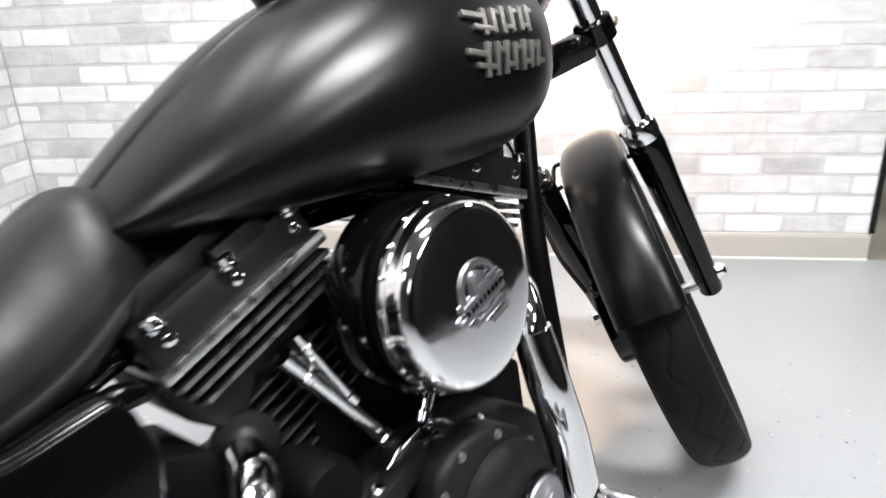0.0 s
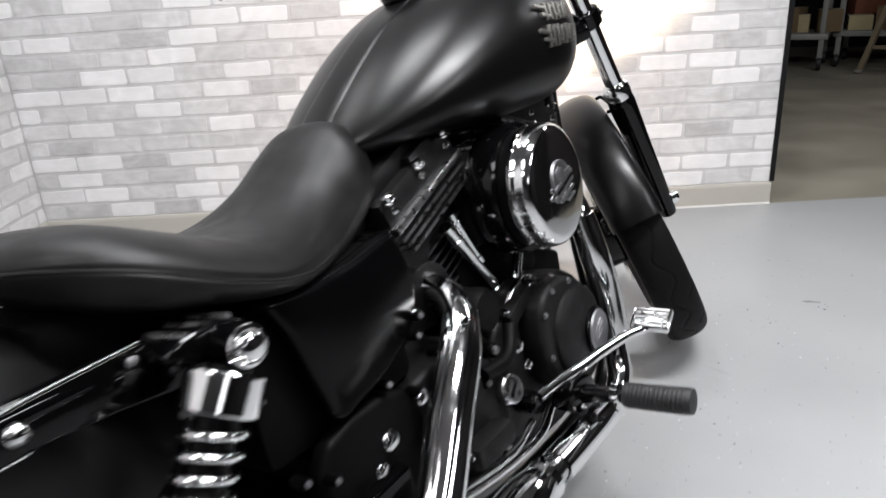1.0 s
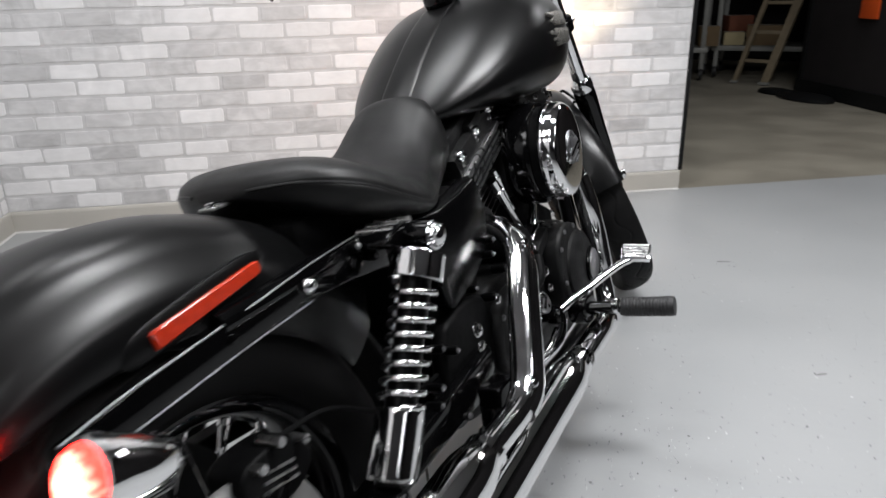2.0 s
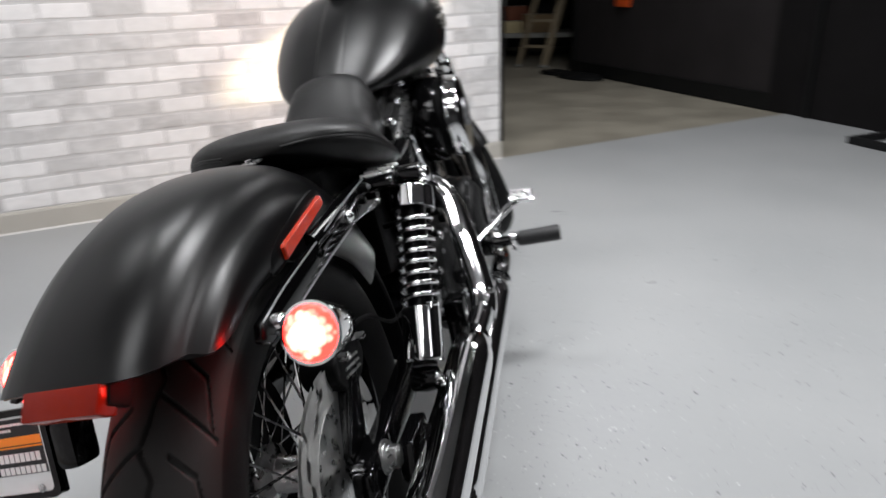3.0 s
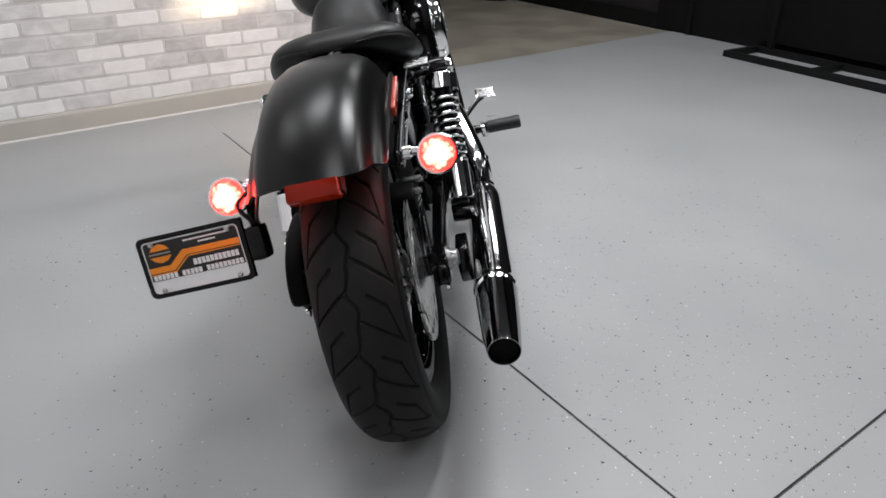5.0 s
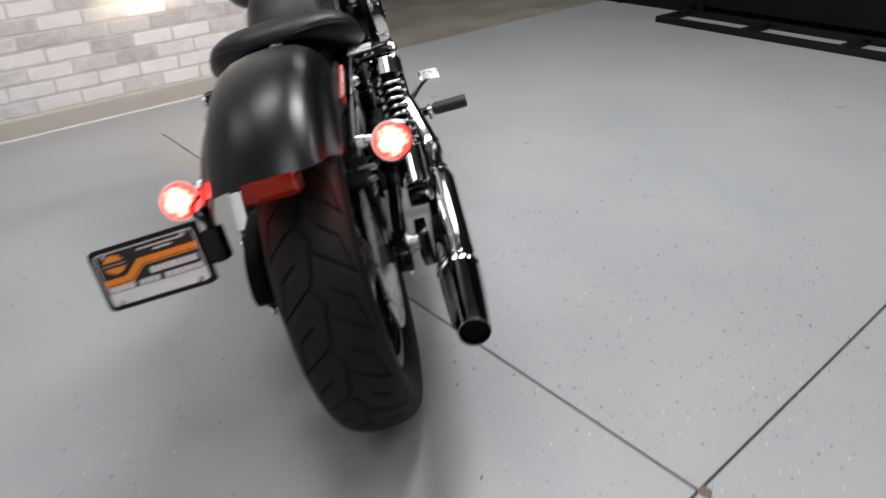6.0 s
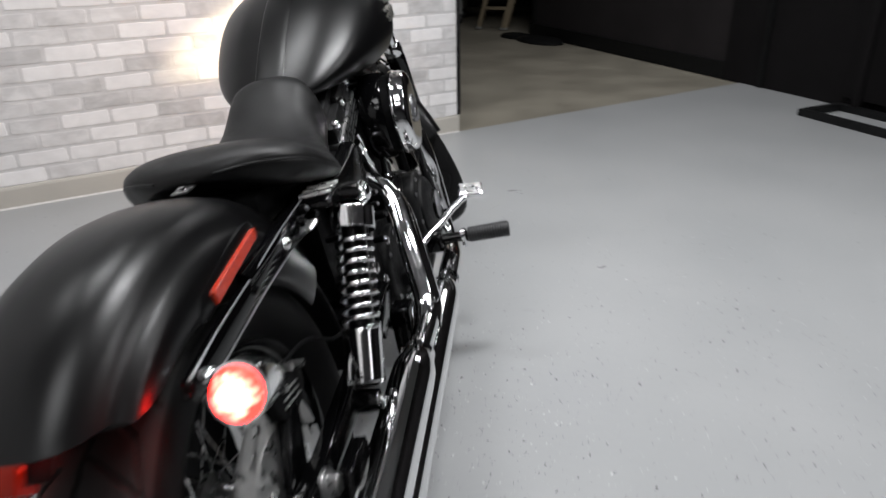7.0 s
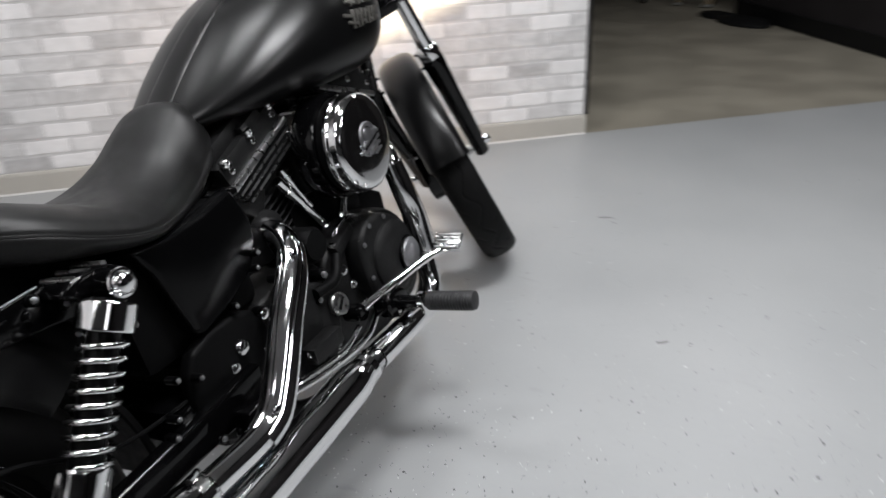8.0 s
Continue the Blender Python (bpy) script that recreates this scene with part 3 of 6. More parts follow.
# steering frame
RAKE = radians(29.64)
UPA = V(0, -math.sin(RAKE), math.cos(RAKE))
FAXLE = V(0.021, 1.721, 0.347)
PIVOT = V(0.021, 1.721 + 0.117, 0)
STEER = radians(34.77)
SM = Matrix.Translation(PIVOT) @ Matrix.Rotation(STEER, 4, UPA) @ Matrix.Translation(-PIVOT)
front_wheel = spoked_wheel(FAXLE, SM, 0.241, 0.07, tyre_mesh(0.334, 0.106, 0.250, 0.020, 360, front_groove), 40, 0.034, 0.04, -0.062, 0.146, "front_wheel")


# ---- front end ----
def fork_leg(sx):
    p = FAXLE + V(sx * 0.100, 0, 0)
    bm = bmesh.new()
    add_tube(bm, [p + UPA * d for d in (-0.03, -0.024, 0.0, 0.05, 0.12, 0.24, 0.31, 0.345, 0.362, 0.37)], [0.016, 0.022, 0.0235, 0.0245, 0.026, 0.0285, 0.031, 0.032, 0.030, 0.026], 28)
    leg = part("fork_slider", moved(bm, SM), GLOSS, bike, "gloss black fork slider")
    part("dust_cap", moved(lathe([(0.026, 0.362), (0.031, 0.366), (0.032, 0.38), (0.030, 0.392), (0.0245, 0.402), (0.021, 0.405)], p, UPA, 28), SM), CHROME, leg, "chrome dust cap")
    part("fork_tube", moved(tube([p + UPA * 0.37, p + UPA * 0.84], 0.0205, 26), SM), CHROME, bike, "chrome fork tube")
    part("fork_cap", moved(lathe([(0.024, 0.838), (0.024, 0.846), (0.017, 0.852), (0.0, 0.853)], p, UPA, 20), SM), CHROME, bike, "chrome fork cap")
    part("axle_nut", moved(lathe([(0.016, 0.02), (0.016, 0.034), (0.011, 0.04), (0.0, 0.041)], p + UPA * 0.012, V(sx, 0, 0), 12), SM), CHROME, bike, "chrome axle nut")
    bolt(SM @ (p + V(sx * 0.012, -0.022, 0) + UPA * 0.345), SM.to_3x3() @ V(sx, -0.6, 0), 0.006, bike)
    return leg


for sx in (1, -1):
    fork_leg(sx)
part("axle", moved(tube([FAXLE + V(-0.116, 0, 0), FAXLE + V(0.116, 0, 0)], 0.011, 14), SM), STEEL, bike)


def triple_clamp(d, name):
    c = FAXLE + UPA * d
    bm = bmesh.new()
    rot = Matrix((V(1, 0, 0), UPA.cross(V(1, 0, 0)), UPA)).transposed().to_4x4()
    add_box(bm, c - UPA.cross(V(1, 0, 0)) * 0.03, (0.18, 0.07, 0.03), rot, 0.01)
    for sx in (1, -1):
        add_lathe(bm, [(0.027, -0.019), (0.031, -0.016), (0.031, 0.016), (0.027, 0.019)], c + V(sx * 0.100, 0, 0), UPA, 26)
    ob = part(name, moved(bm, SM), GLOSS, bike, "black triple clamp")
    for sx in (1, -1):
        bolt(SM @ (c + V(sx * 0.132, 0.004, 0)), SM.to_3x3() @ V(sx, 0.2, 0), 0.007, ob)
    return ob


triple_clamp(0.577, "lower_clamp")
triple_clamp(0.80, "upper_clamp")


def arc_sheet(centre, profile, a0, a1, n, thickness):
    """A curved mudguard: profile rows of (x, radius), swept from angle a0 to a1 (degrees, from the rear over the top), with thickness."""
    bm = bmesh.new()
    out, inn = [], []
    for i in range(n + 1):
        a = radians(a0 + (a1 - a0) * i / n)
        dy, dz = -math.cos(a), math.sin(a)
        out.append([centre + V(x, r * dy, r * dz) for x, r in profile])
        inn.append([centre + V(x * (1 - thickness / max(abs(x), 0.03)), (r - thickness) * dy, (r - thickness) * dz) for x, r in profile])
    rings = [o + i[::-1] for o, i in zip(out, inn)]
    add_loft(bm, rings)
    return bm


FF = [(-0.058, 0.312), (-0.060, 0.330), (-0.058, 0.343), (-0.049, 0.354), (-0.034, 0.361), (-0.017, 0.364), (0.0, 0.365), (0.017, 0.364), (0.034, 0.361), (0.049, 0.354), (0.058, 0.343), (0.060, 0.330), (0.058, 0.312)]
front_fender = part("front_fender", moved(arc_sheet(FAXLE, FF, 10, 118, 48, 0.003), SM), DENIM, bike, "satin black front mudguard")
for sx in (1, -1):
    for a in (62, 84):
        y, z = -0.335 * math.cos(radians(a)), 0.335 * math.sin(radians(a))
        part("fender_bracket", moved(tube([FAXLE + V(sx * 0.064, y, z), FAXLE + V(sx * 0.08, y * 0.9, z * 0.98), FAXLE + V(sx * 0.092, 0, 0) + UPA * 0.30], 0.0045, 8, 4), SM), GLOSS, front_fender)
part("brake_caliper", moved(prism(rounded([(1.50, 0.34), (1.55, 0.30), (1.62, 0.33), (1.61, 0.42), (1.55, 0.46), (1.50, 0.43)]), -0.07, -0.01, 0.006), SM), GLOSS, bike, "gloss black front brake caliper")
part("brake_hose", moved(tube([(-0.08, 1.55, 0.45), (-0.09, 1.50, 0.55), (-0.07, 1.44, 0.70), (-0.03, 1.38, 0.86)], 0.0045, 8, 6), SM), GRIP, bike)

# headlamp, ahead of the fork
HL = FAXLE + UPA * 0.70 + V(0, 0.105, 0.045)
AIM = (SM.inverted().to_3x3() @ (pose(0, 0, 0, 0, LEAN_DEG, 0).to_3x3() @ V(-0.74, 0.99, -0.23))).normalized()
headlamp = part("headlamp", moved(lathe([(0.02, -0.1), (0.05, -0.095), (0.075, -0.07), (0.086, -0.03), (0.088, 0.0), (0.084, 0.004)], HL, AIM, 40), SM), GLOSS, bike, "gloss black headlamp shell, lamp on")
part("trim_ring", moved(lathe([(0.084, 0.0), (0.09, 0.002), (0.09, 0.014), (0.079, 0.018), (0.079, 0.004)], HL, AIM, 40), SM), CHROME, headlamp, "chrome headlamp ring")
part("lens", moved(lathe([(0.079, 0.006), (0.06, 0.013), (0.03, 0.017), (0.0, 0.018)], HL, AIM, 36), SM), HEAD_GLASS, headlamp, "lit headlamp lens")
part("headlamp_bracket", moved(tube([HL - AIM * 0.06, FAXLE + UPA * 0.70 + V(0, -0.02, 0)], 0.012, 10), SM), GLOSS, bike)
spot = bpy.data.lights.new("headlamp_beam", "SPOT")
spot.energy, spot.color, spot.spot_size, spot.spot_blend, spot.shadow_soft_size = BEAM, (1.0, 0.80, 0.54), radians(23), 0.75, 0.03
beam = new("headlamp_beam", spot)
hl_world = pose(0, 0, 0, 0, -LEAN_DEG, 0) @ (SM @ (HL + AIM * 0.03))
b_at = WALL_END + ALONG * -0.94 + V(0, 0, 0.69)
beam.matrix_world = look(hl_world, b_at) @ pose(0, 0, 0, 0, 0, 22) @ Matrix.Diagonal((2.9, 0.72, 1.0, 1.0))
# added spot for stray headlamp light and the wall's warm bounce on the floor
stray = bpy.data.lights.new("headlamp_stray", "SPOT")
stray.energy, stray.color, stray.spot_size, stray.spot_blend, stray.shadow_soft_size = 20, (1.0, 0.68, 0.42), radians(66), 1.0, 0.02
stray_lamp = new("headlamp_stray", stray)
stray_lamp.matrix_world = look(hl_world + (b_at - hl_world).normalized() * 0.05, V(-0.34, 1.62, 0))

# wide, weak spill round the beam
spill = bpy.data.lights.new("headlamp_spill", "SPOT")
spill.energy, spill.color, spill.spot_size, spill.spot_blend, spill.shadow_soft_size = 12, (1.0, 0.58, 0.36), radians(130), 1.0, 0.04
spill_lamp = new("headlamp_spill", spill)
spill_lamp.matrix_world = look(hl_world + (b_at - hl_world).normalized() * 0.05, WALL_END + ALONG * -1.3 + V(0, 0, 0.6))

# handlebar, grips, levers
GRIP_L = SM.inverted() @ V(-0.405, 0.90, 1.10)
gx, gy, gz = abs(GRIP_L.x), GRIP_L.y, GRIP_L.z
top = FAXLE + UPA * 0.82 + V(0, -0.055, 0.0)
bar_pts = [V(-gx, gy, gz), V(-gx + 0.12, gy + 0.06, gz + 0.01), V(-gx + 0.17, gy + 0.12, gz + 0.0), V(-0.17, top.y - 0.03, top.z + 0.09), V(-0.10, top.y, top.z + 0.045), V(0, top.y, top.z + 0.04)]
bar_pts = bar_pts + [V(-p.x, p.y, p.z) for p in reversed(bar_pts[:-1])]
handlebar = part("handlebar", moved(tube(bar_pts, 0.0125, 14, 6), SM), GLOSS, bike, "gloss black handlebar")
for sx in (-1, 1):
    e = V(sx * gx, gy, gz)
    inn = V(sx * (gx - 0.12), gy + 0.06, gz + 0.01)
    part("grip", moved(tube([e - (inn - e) * 0.05, e, e.lerp(inn, 0.5), inn], [0.012, 0.0175, 0.0165, 0.0175], 18), SM), GRIP, handlebar, "black rubber grip")
    lev = [inn + V(0, 0.03, 0.0), inn.lerp(e, 0.4) + V(0, 0.05, -0.008), e + V(sx * 0.0, 0.052, -0.02), e + V(sx * 0.02, 0.045, -0.028)]
    part("lever", moved(tube(lev, [0.007, 0.006, 0.005, 0.0075], 10, 5), SM), GLOSS, handlebar, "gloss black hand lever")
    part("switch_housing", moved(box(inn + V(-sx * 0.025, 0.012, 0.0), (0.05, 0.045, 0.045), bevel=0.01), SM), GLOSS, handlebar)
    part("riser", moved(tube([V(sx * 0.045, top.y, top.z - 0.02), V(sx * 0.045, top.y, top.z + 0.04)], 0.016, 16), SM), GLOSS, handlebar)

# ---- fuel tank ----
# rows: y, top z, bottom z, half width, bottom half width
TANK_X = -0.0287
TANK = [
    (0.678, 0.766, 0.748, 0.030, 0.018),
    (0.690, 0.780, 0.745, 0.068, 0.042),
    (0.712, 0.797, 0.743, 0.097, 0.068),
    (0.750, 0.827, 0.742, 0.125, 0.093),
    (0.810, 0.870, 0.741, 0.157, 0.117),
    (0.890, 0.920, 0.740, 0.184, 0.136),
    (0.980, 0.960, 0.738, 0.202, 0.148),
    (1.070, 0.980, 0.738, 0.206, 0.148),
    (1.150, 0.983, 0.742, 0.201, 0.141),
    (1.210, 0.978, 0.757, 0.188, 0.123),
    (1.252, 0.966, 0.785, 0.164, 0.100),
    (1.278, 0.946, 0.820, 0.124, 0.070),
    (1.288, 0.916, 0.850, 0.064, 0.044),
]


def tank_form(y):
    """How full the cross-section is: peaked at the rear, broad-shouldered ahead."""
    h = min(1.0, max(0.0, (y - 0.69) / 0.32))
    return 1.242 - 0.468 * h, 1.219 - 0.347 * h, 0.65 - 0.064 * h


def tank_half(y, zt, zb, w, wb, n=30):
    """Half a cross-section from the crown over the shoulder to the tucked-in underside."""
    ex, ez, kz = tank_form(y)
    zw = zt - kz * (zt - zb)
    out = []
    for i in range(n + 1):
        f = (i / n) * math.pi / 2
        out.append((w * math.sin(f) ** ex, zw + (zt - zw) * max(0.0, math.cos(f)) ** ez))
    for i in range(1, 13):
        f = i / 12 * math.pi / 2
        out.append((wb * 0.8 + (w - wb * 0.8) * max(0.0, math.cos(f)) ** 0.85, zw - (zw - zb) * math.sin(f) ** 0.85))
    out += [(wb * 0.4, zb + 0.002), (0.0, zb + 0.003)]
    return out


def tank_ring(y, zt, zb, w, wb):
    half = [V(x, y, z) for x, z in tank_half(y, zt, zb, w, wb)]
    ring = half + [V(-p.x, p.y, p.z) for p in reversed(half[1:-1])]
    return [p + V(TANK_X, 0, 0) for p in ring]


tank_line = [V(r[0], r[1], r[2]) for r in TANK]
tank_wid = [V(r[0], r[3], r[4]) for r in TANK]
la, lb = curve_points(tank_line, 4), curve_points(tank_wid, 4)
bm = bmesh.new()
add_loft(bm, [tank_ring(a.x, a.y, a.z, b.y, b.z) for a, b in zip(la, lb)])
tank = part("fuel_tank", bm, DENIM, bike, "satin black teardrop fuel tank", angle=60)


def tank_top(y):
    for a, b in zip(TANK, TANK[1:]):
        if a[0] <= y <= b[0]:
            f = (y - a[0]) / (b[0] - a[0])
            return a[1] + f * (b[1] - a[1])
    return TANK[-1][1]


# console strip along the tank's middle: a thin raised skin with rounded edges
def tank_row(y):
    for a, b in zip(TANK, TANK[1:]):
        if a[0] <= y <= b[0]:
            f = (y - a[0]) / (b[0] - a[0])
            return [a[k] + f * (b[k] - a[k]) for k in (1, 2, 3, 4)]
    return TANK[-1][1:]


rings = []
for p, q in list(zip(la, lb))[2:42]:
    y, zt, zb, w, wb = p.x, p.y, p.z, q.y, q.z
    cw = min(0.034, 0.42 * w)
    half = tank_half(y, zt, zb, w, wb)
    ring = []
    for x in (-1, -0.96, -0.86, -0.6, -0.3, 0, 0.3, 0.6, 0.86, 0.96, 1):
        d = abs(x) * cw
        z = zt
        for g, h in zip(half, half[1:]):
            if g[0] <= d <= h[0]:
                z = g[1] + (h[1] - g[1]) * (d - g[0]) / max(1e-6, h[0] - g[0])
                break
        ring.append(V(x * cw + TANK_X, y, z + (0.0026 if abs(x) < 0.9 else 0.0016 if abs(x) < 0.99 else -0.003)))
    rings.append(ring + [V(0.5 * cw + TANK_X, y, zt - 0.02), V(-0.5 * cw + TANK_X, y, zt - 0.02)])
bm = bmesh.new()
add_loft(bm, rings)
console = part("console", bm, DENIM, tank, "satin black centre console", angle=60)
cap_at = V(TANK_X, 0.985, tank_top(0.985) + 0.008)
part("dial_bezel", lathe([(0.036, -0.01), (0.039, 0.0), (0.039, 0.012), (0.036, 0.017), (0.030, 0.018), (0.029, 0.014), (0.0, 0.0145)], cap_at, V(0, -0.2, 0.98), 36), GLOSS, console, "gloss black round cap on the console")
part("fuel_cap", lathe([(0.034, -0.012), (0.036, 0.0), (0.036, 0.01), (0.030, 0.016), (0.0, 0.018)], V(0.082, 1.06, tank_top(1.06) - 0.004), V(0.25, -0.1, 0.96), 30), GLOSS, tank, "black fuel cap")


# badge: raised plain strokes in two rows, on both sides
def tank_side(y, z):
    zt, zb, w, wb = tank_row(y)
    pts = tank_half(y, zt, zb, w, wb, 40)
    for a, b in zip(pts, pts[1:]):
        if b[1] <= z <= a[1]:
            return b[0] + (a[0] - b[0]) * (z - b[1]) / max(1e-6, a[1] - b[1])
    return w


def badge(sx):
    rnd = random.Random(4)

    def stroke(y, z, sy, sz, tilt):
        x0, x1 = tank_side(y, z - 0.01), tank_side(y, z + 0.01)
        roll = math.degrees(math.atan2(x1 - x0, 0.02))
        m = pose(0, 0, 0, 0, sx * roll, 0) @ pose(0, 0, 0, tilt, 0, 0)
        part("badge_stroke", box((sx * (tank_side(y, z) + 0.002) + TANK_X, y, z), (0.0075, sy, sz), m, 0.0012), BADGE, tank)

    for z0, n, y0 in ((0.884, 6, 1.084), (0.845, 7, 1.074)):
        for i in range(n):
            y = y0 + i * 0.0165
            stroke(y, z0, 0.0066, 0.028 + rnd.random() * 0.010, -14)
            stroke(y + 0.0065, z0 + (0.009 if i % 2 else -0.008), 0.0125, 0.006, -10)
        stroke(y0 - 0.014, z0 + 0.008, 0.032, 0.0065, -12)
        stroke(y0 - 0.008, z0 - 0.006, 0.022, 0.006, -12)


badge(1)
badge(-1)

# ---- seat ----
# rows: y, top z, edge z, half width, base z
SEAT = [
    (0.212, 0.750, 0.745, 0.035, 0.740),
    (0.220, 0.761, 0.746, 0.067, 0.732),
    (0.239, 0.770, 0.744, 0.103, 0.718),
    (0.270, 0.774, 0.734, 0.139, 0.698),
    (0.319, 0.767, 0.714, 0.163, 0.678),
    (0.386, 0.739, 0.681, 0.175, 0.658),
    (0.459, 0.711, 0.655, 0.169, 0.638),
    (0.531, 0.717, 0.645, 0.143, 0.628),
    (0.593, 0.744, 0.650, 0.119, 0.630),
    (0.645, 0.780, 0.668, 0.109, 0.646),
    (0.686, 0.802, 0.696, 0.105, 0.674),
    (0.718, 0.797, 0.716, 0.090, 0.698),
    (0.734, 0.775, 0.728, 0.062, 0.714),
]


def seat_mid(y):
    """The seat's middle drifts towards the tank's."""
    return -0.004 - 0.0255 * min(1.0, max(0.0, (y - 0.3) / 0.35))


def seat_ring(y, zt, ze, w, zb):
    d, h = zt - ze, ze - zb
    top = curve_points([V(0, y, zt), V(0.35 * w, y, zt - 0.03 * d), V(0.68 * w, y, zt - 0.17 * d), V(0.90 * w, y, zt - 0.50 * d), V(0.985 * w, y, zt - 0.86 * d)], 4)
    low = curve_points([V(0.978 * w, y, ze + 0.06 * d), V(1.0 * w, y, ze - 0.10 * h), V(0.985 * w, y, ze - 0.45 * h), V(0.90 * w, y, zb + 0.10 * h), V(0.74 * w, y, zb), V(0.4 * w, y, zb), V(0, y, zb)], 3)
    half = top + low
    ring = half + [V(-p.x, p.y, p.z) for p in reversed(half[1:-1])]
    return [p + V(seat_mid(y), 0, 0) for p in ring]


a1 = curve_points([V(r[0], r[1], r[2]) for r in SEAT], 4)
a2 = curve_points([V(r[0], r[3], r[4]) for r in SEAT], 4)
bm = bmesh.new()
add_loft(bm, [seat_ring(p.x, p.y, p.z, q.y, q.z) for p, q in zip(a1, a2)])
seat = part("seat", bm, LEATHER, bike, "black vinyl solo seat with stitched edge", angle=60)
for sx in (1, -1):
    line = [V(sx * (q.y * 0.985 - 0.001) + seat_mid(p.x), p.x, p.z + 0.001) for p, q in zip(a1, a2)][2:-18]
    part("piping", tube(line, 0.0026, 8), LEATHER, seat, "raised piping seam")
    for off in (0.0, 0.006):
        line = []
        for p, q in list(zip(a1, a2))[38:44]:
            f = 0.62 + off / q.y
            line.append(V(sx * q.y * f + seat_mid(p.x), p.x, p.y - (0.03 + (f - 0.35) / 0.31 * 0.17) * (p.y - p.z) + 0.0006))
        part("stitching", tube(line, 0.0011, 6), LEATHER, seat, "stitched seam over the seat's nose")
part("seat_pan", box((-0.004, 0.36, 0.668), (0.185, 0.26, 0.06), bevel=0.02), PLASTIC, seat, "black seat pan")
part("seat_tab", box((0.0, 0.200, 0.735), (0.026, 0.034, 0.004), bevel=0.0015), STEEL, seat, "steel seat mounting tab")
bolt((0.0, 0.193, 0.737), (0, 0, 1), 0.006, seat)

# ---- rear fender ----
half = [(0.0, 0.438), (0.03, 0.436), (0.055, 0.431), (0.074, 0.421), (0.085, 0.4085), (0.0915, 0.3965), (0.0955, 0.3868), (0.1013, 0.3790), (0.1085, 0.3695), (0.1125, 0.357), (0.114, 0.335), (0.113, 0.312), (0.111, 0.300)]
RF = [(-x, r) for x, r in reversed(half[1:])] + half


def rear_guard(thickness=0.003, n=72, cut=0.655, front=146):
    """The rear mudguard: its rear edge is cut level, and its skirts grow deeper from the rear to the top."""
    bm = bmesh.new()
    rings = []
    for i in range(n + 1):
        f = i / n
        out, inn = [], []
        for x, r in RF:
            deep = min(1.0, f / 0.30)
            rr = r if r > 0.39 else r + (0.39 - r) * 0.45 * (1 - deep)
            low = cut - (0.022 if x > 0 else 0.038) * (abs(x) / 0.114) ** 3.4
            a0 = math.degrees(math.asin(min(0.97, (low - 0.328) / rr)))
            a = radians(a0 + (front - a0) * f)
            dy, dz = -math.cos(a), math.sin(a)
            out.append(V(x, rr * dy, 0.328 + rr * dz))
            inn.append(V(x * (1 - thickness / max(abs(x), 0.03)), (rr - thickness) * dy, 0.328 + (rr - thickness) * dz))
        rings.append(out + inn[::-1])
    add_loft(bm, rings)
    return bm


rear_fender = part("rear_fender", rear_guard(), DENIM, bike, "satin black rear mudguard", angle=50)


# reflector on each side, on a smooth raised pad
for sx in (1, -1):
    a, b = V(sx * 0.1135, -0.022, 0.650), V(sx * 0.1135, 0.128, 0.669)
    d = (b - a).normalized()
    upv = V(0, -d.z, d.y)
    pad = rounded([(-0.030, -0.004), (0.02, -0.008), (0.10, -0.006), (0.150, -0.002), (0.166, 0.010), (0.150, 0.026), (0.07, 0.029), (-0.01, 0.026), (-0.034, 0.014)], 4)
    bm = bmesh.new()
    add_loft(bm, [[a + d * p + upv * q - V(sx * 0.006, 0, 0) for p, q in pad], [a + d * p + upv * q - V(sx * 0.0010, 0, 0) for p, q in pad], [a + d * (0.066 + (p - 0.066) * 0.93) + upv * (0.010 + (q - 0.010) * 0.72) + V(sx * 0.0016, 0, 0) for p, q in pad]])
    part("reflector_pad", bm, DENIM, rear_fender, "satin black raised reflector pad", angle=60)
    length = (b - a).length
    shape = [(0.0, 0.0), (length - 0.004, 0.002), (length, 0.005), (length, 0.0145), (length - 0.004, 0.017), (0.004, 0.0185), (0.0, 0.016)]
    bm = bmesh.new()
    add_loft(bm, [[a + d * p + upv * q + V(sx * 0.002, 0, 0) for p, q in shape], [a + d * p + upv * q + V(sx * 0.0065, 0, 0) for p, q in shape], [a + d * (0.074 + (p - 0.074) * 0.98) + upv * (0.011 + (q - 0.011) * 0.86) + V(sx * 0.008, 0, 0) for p, q in shape]])
    part("reflector", bm, REFLECTOR, rear_fender, "long red side reflector", smooth=False)

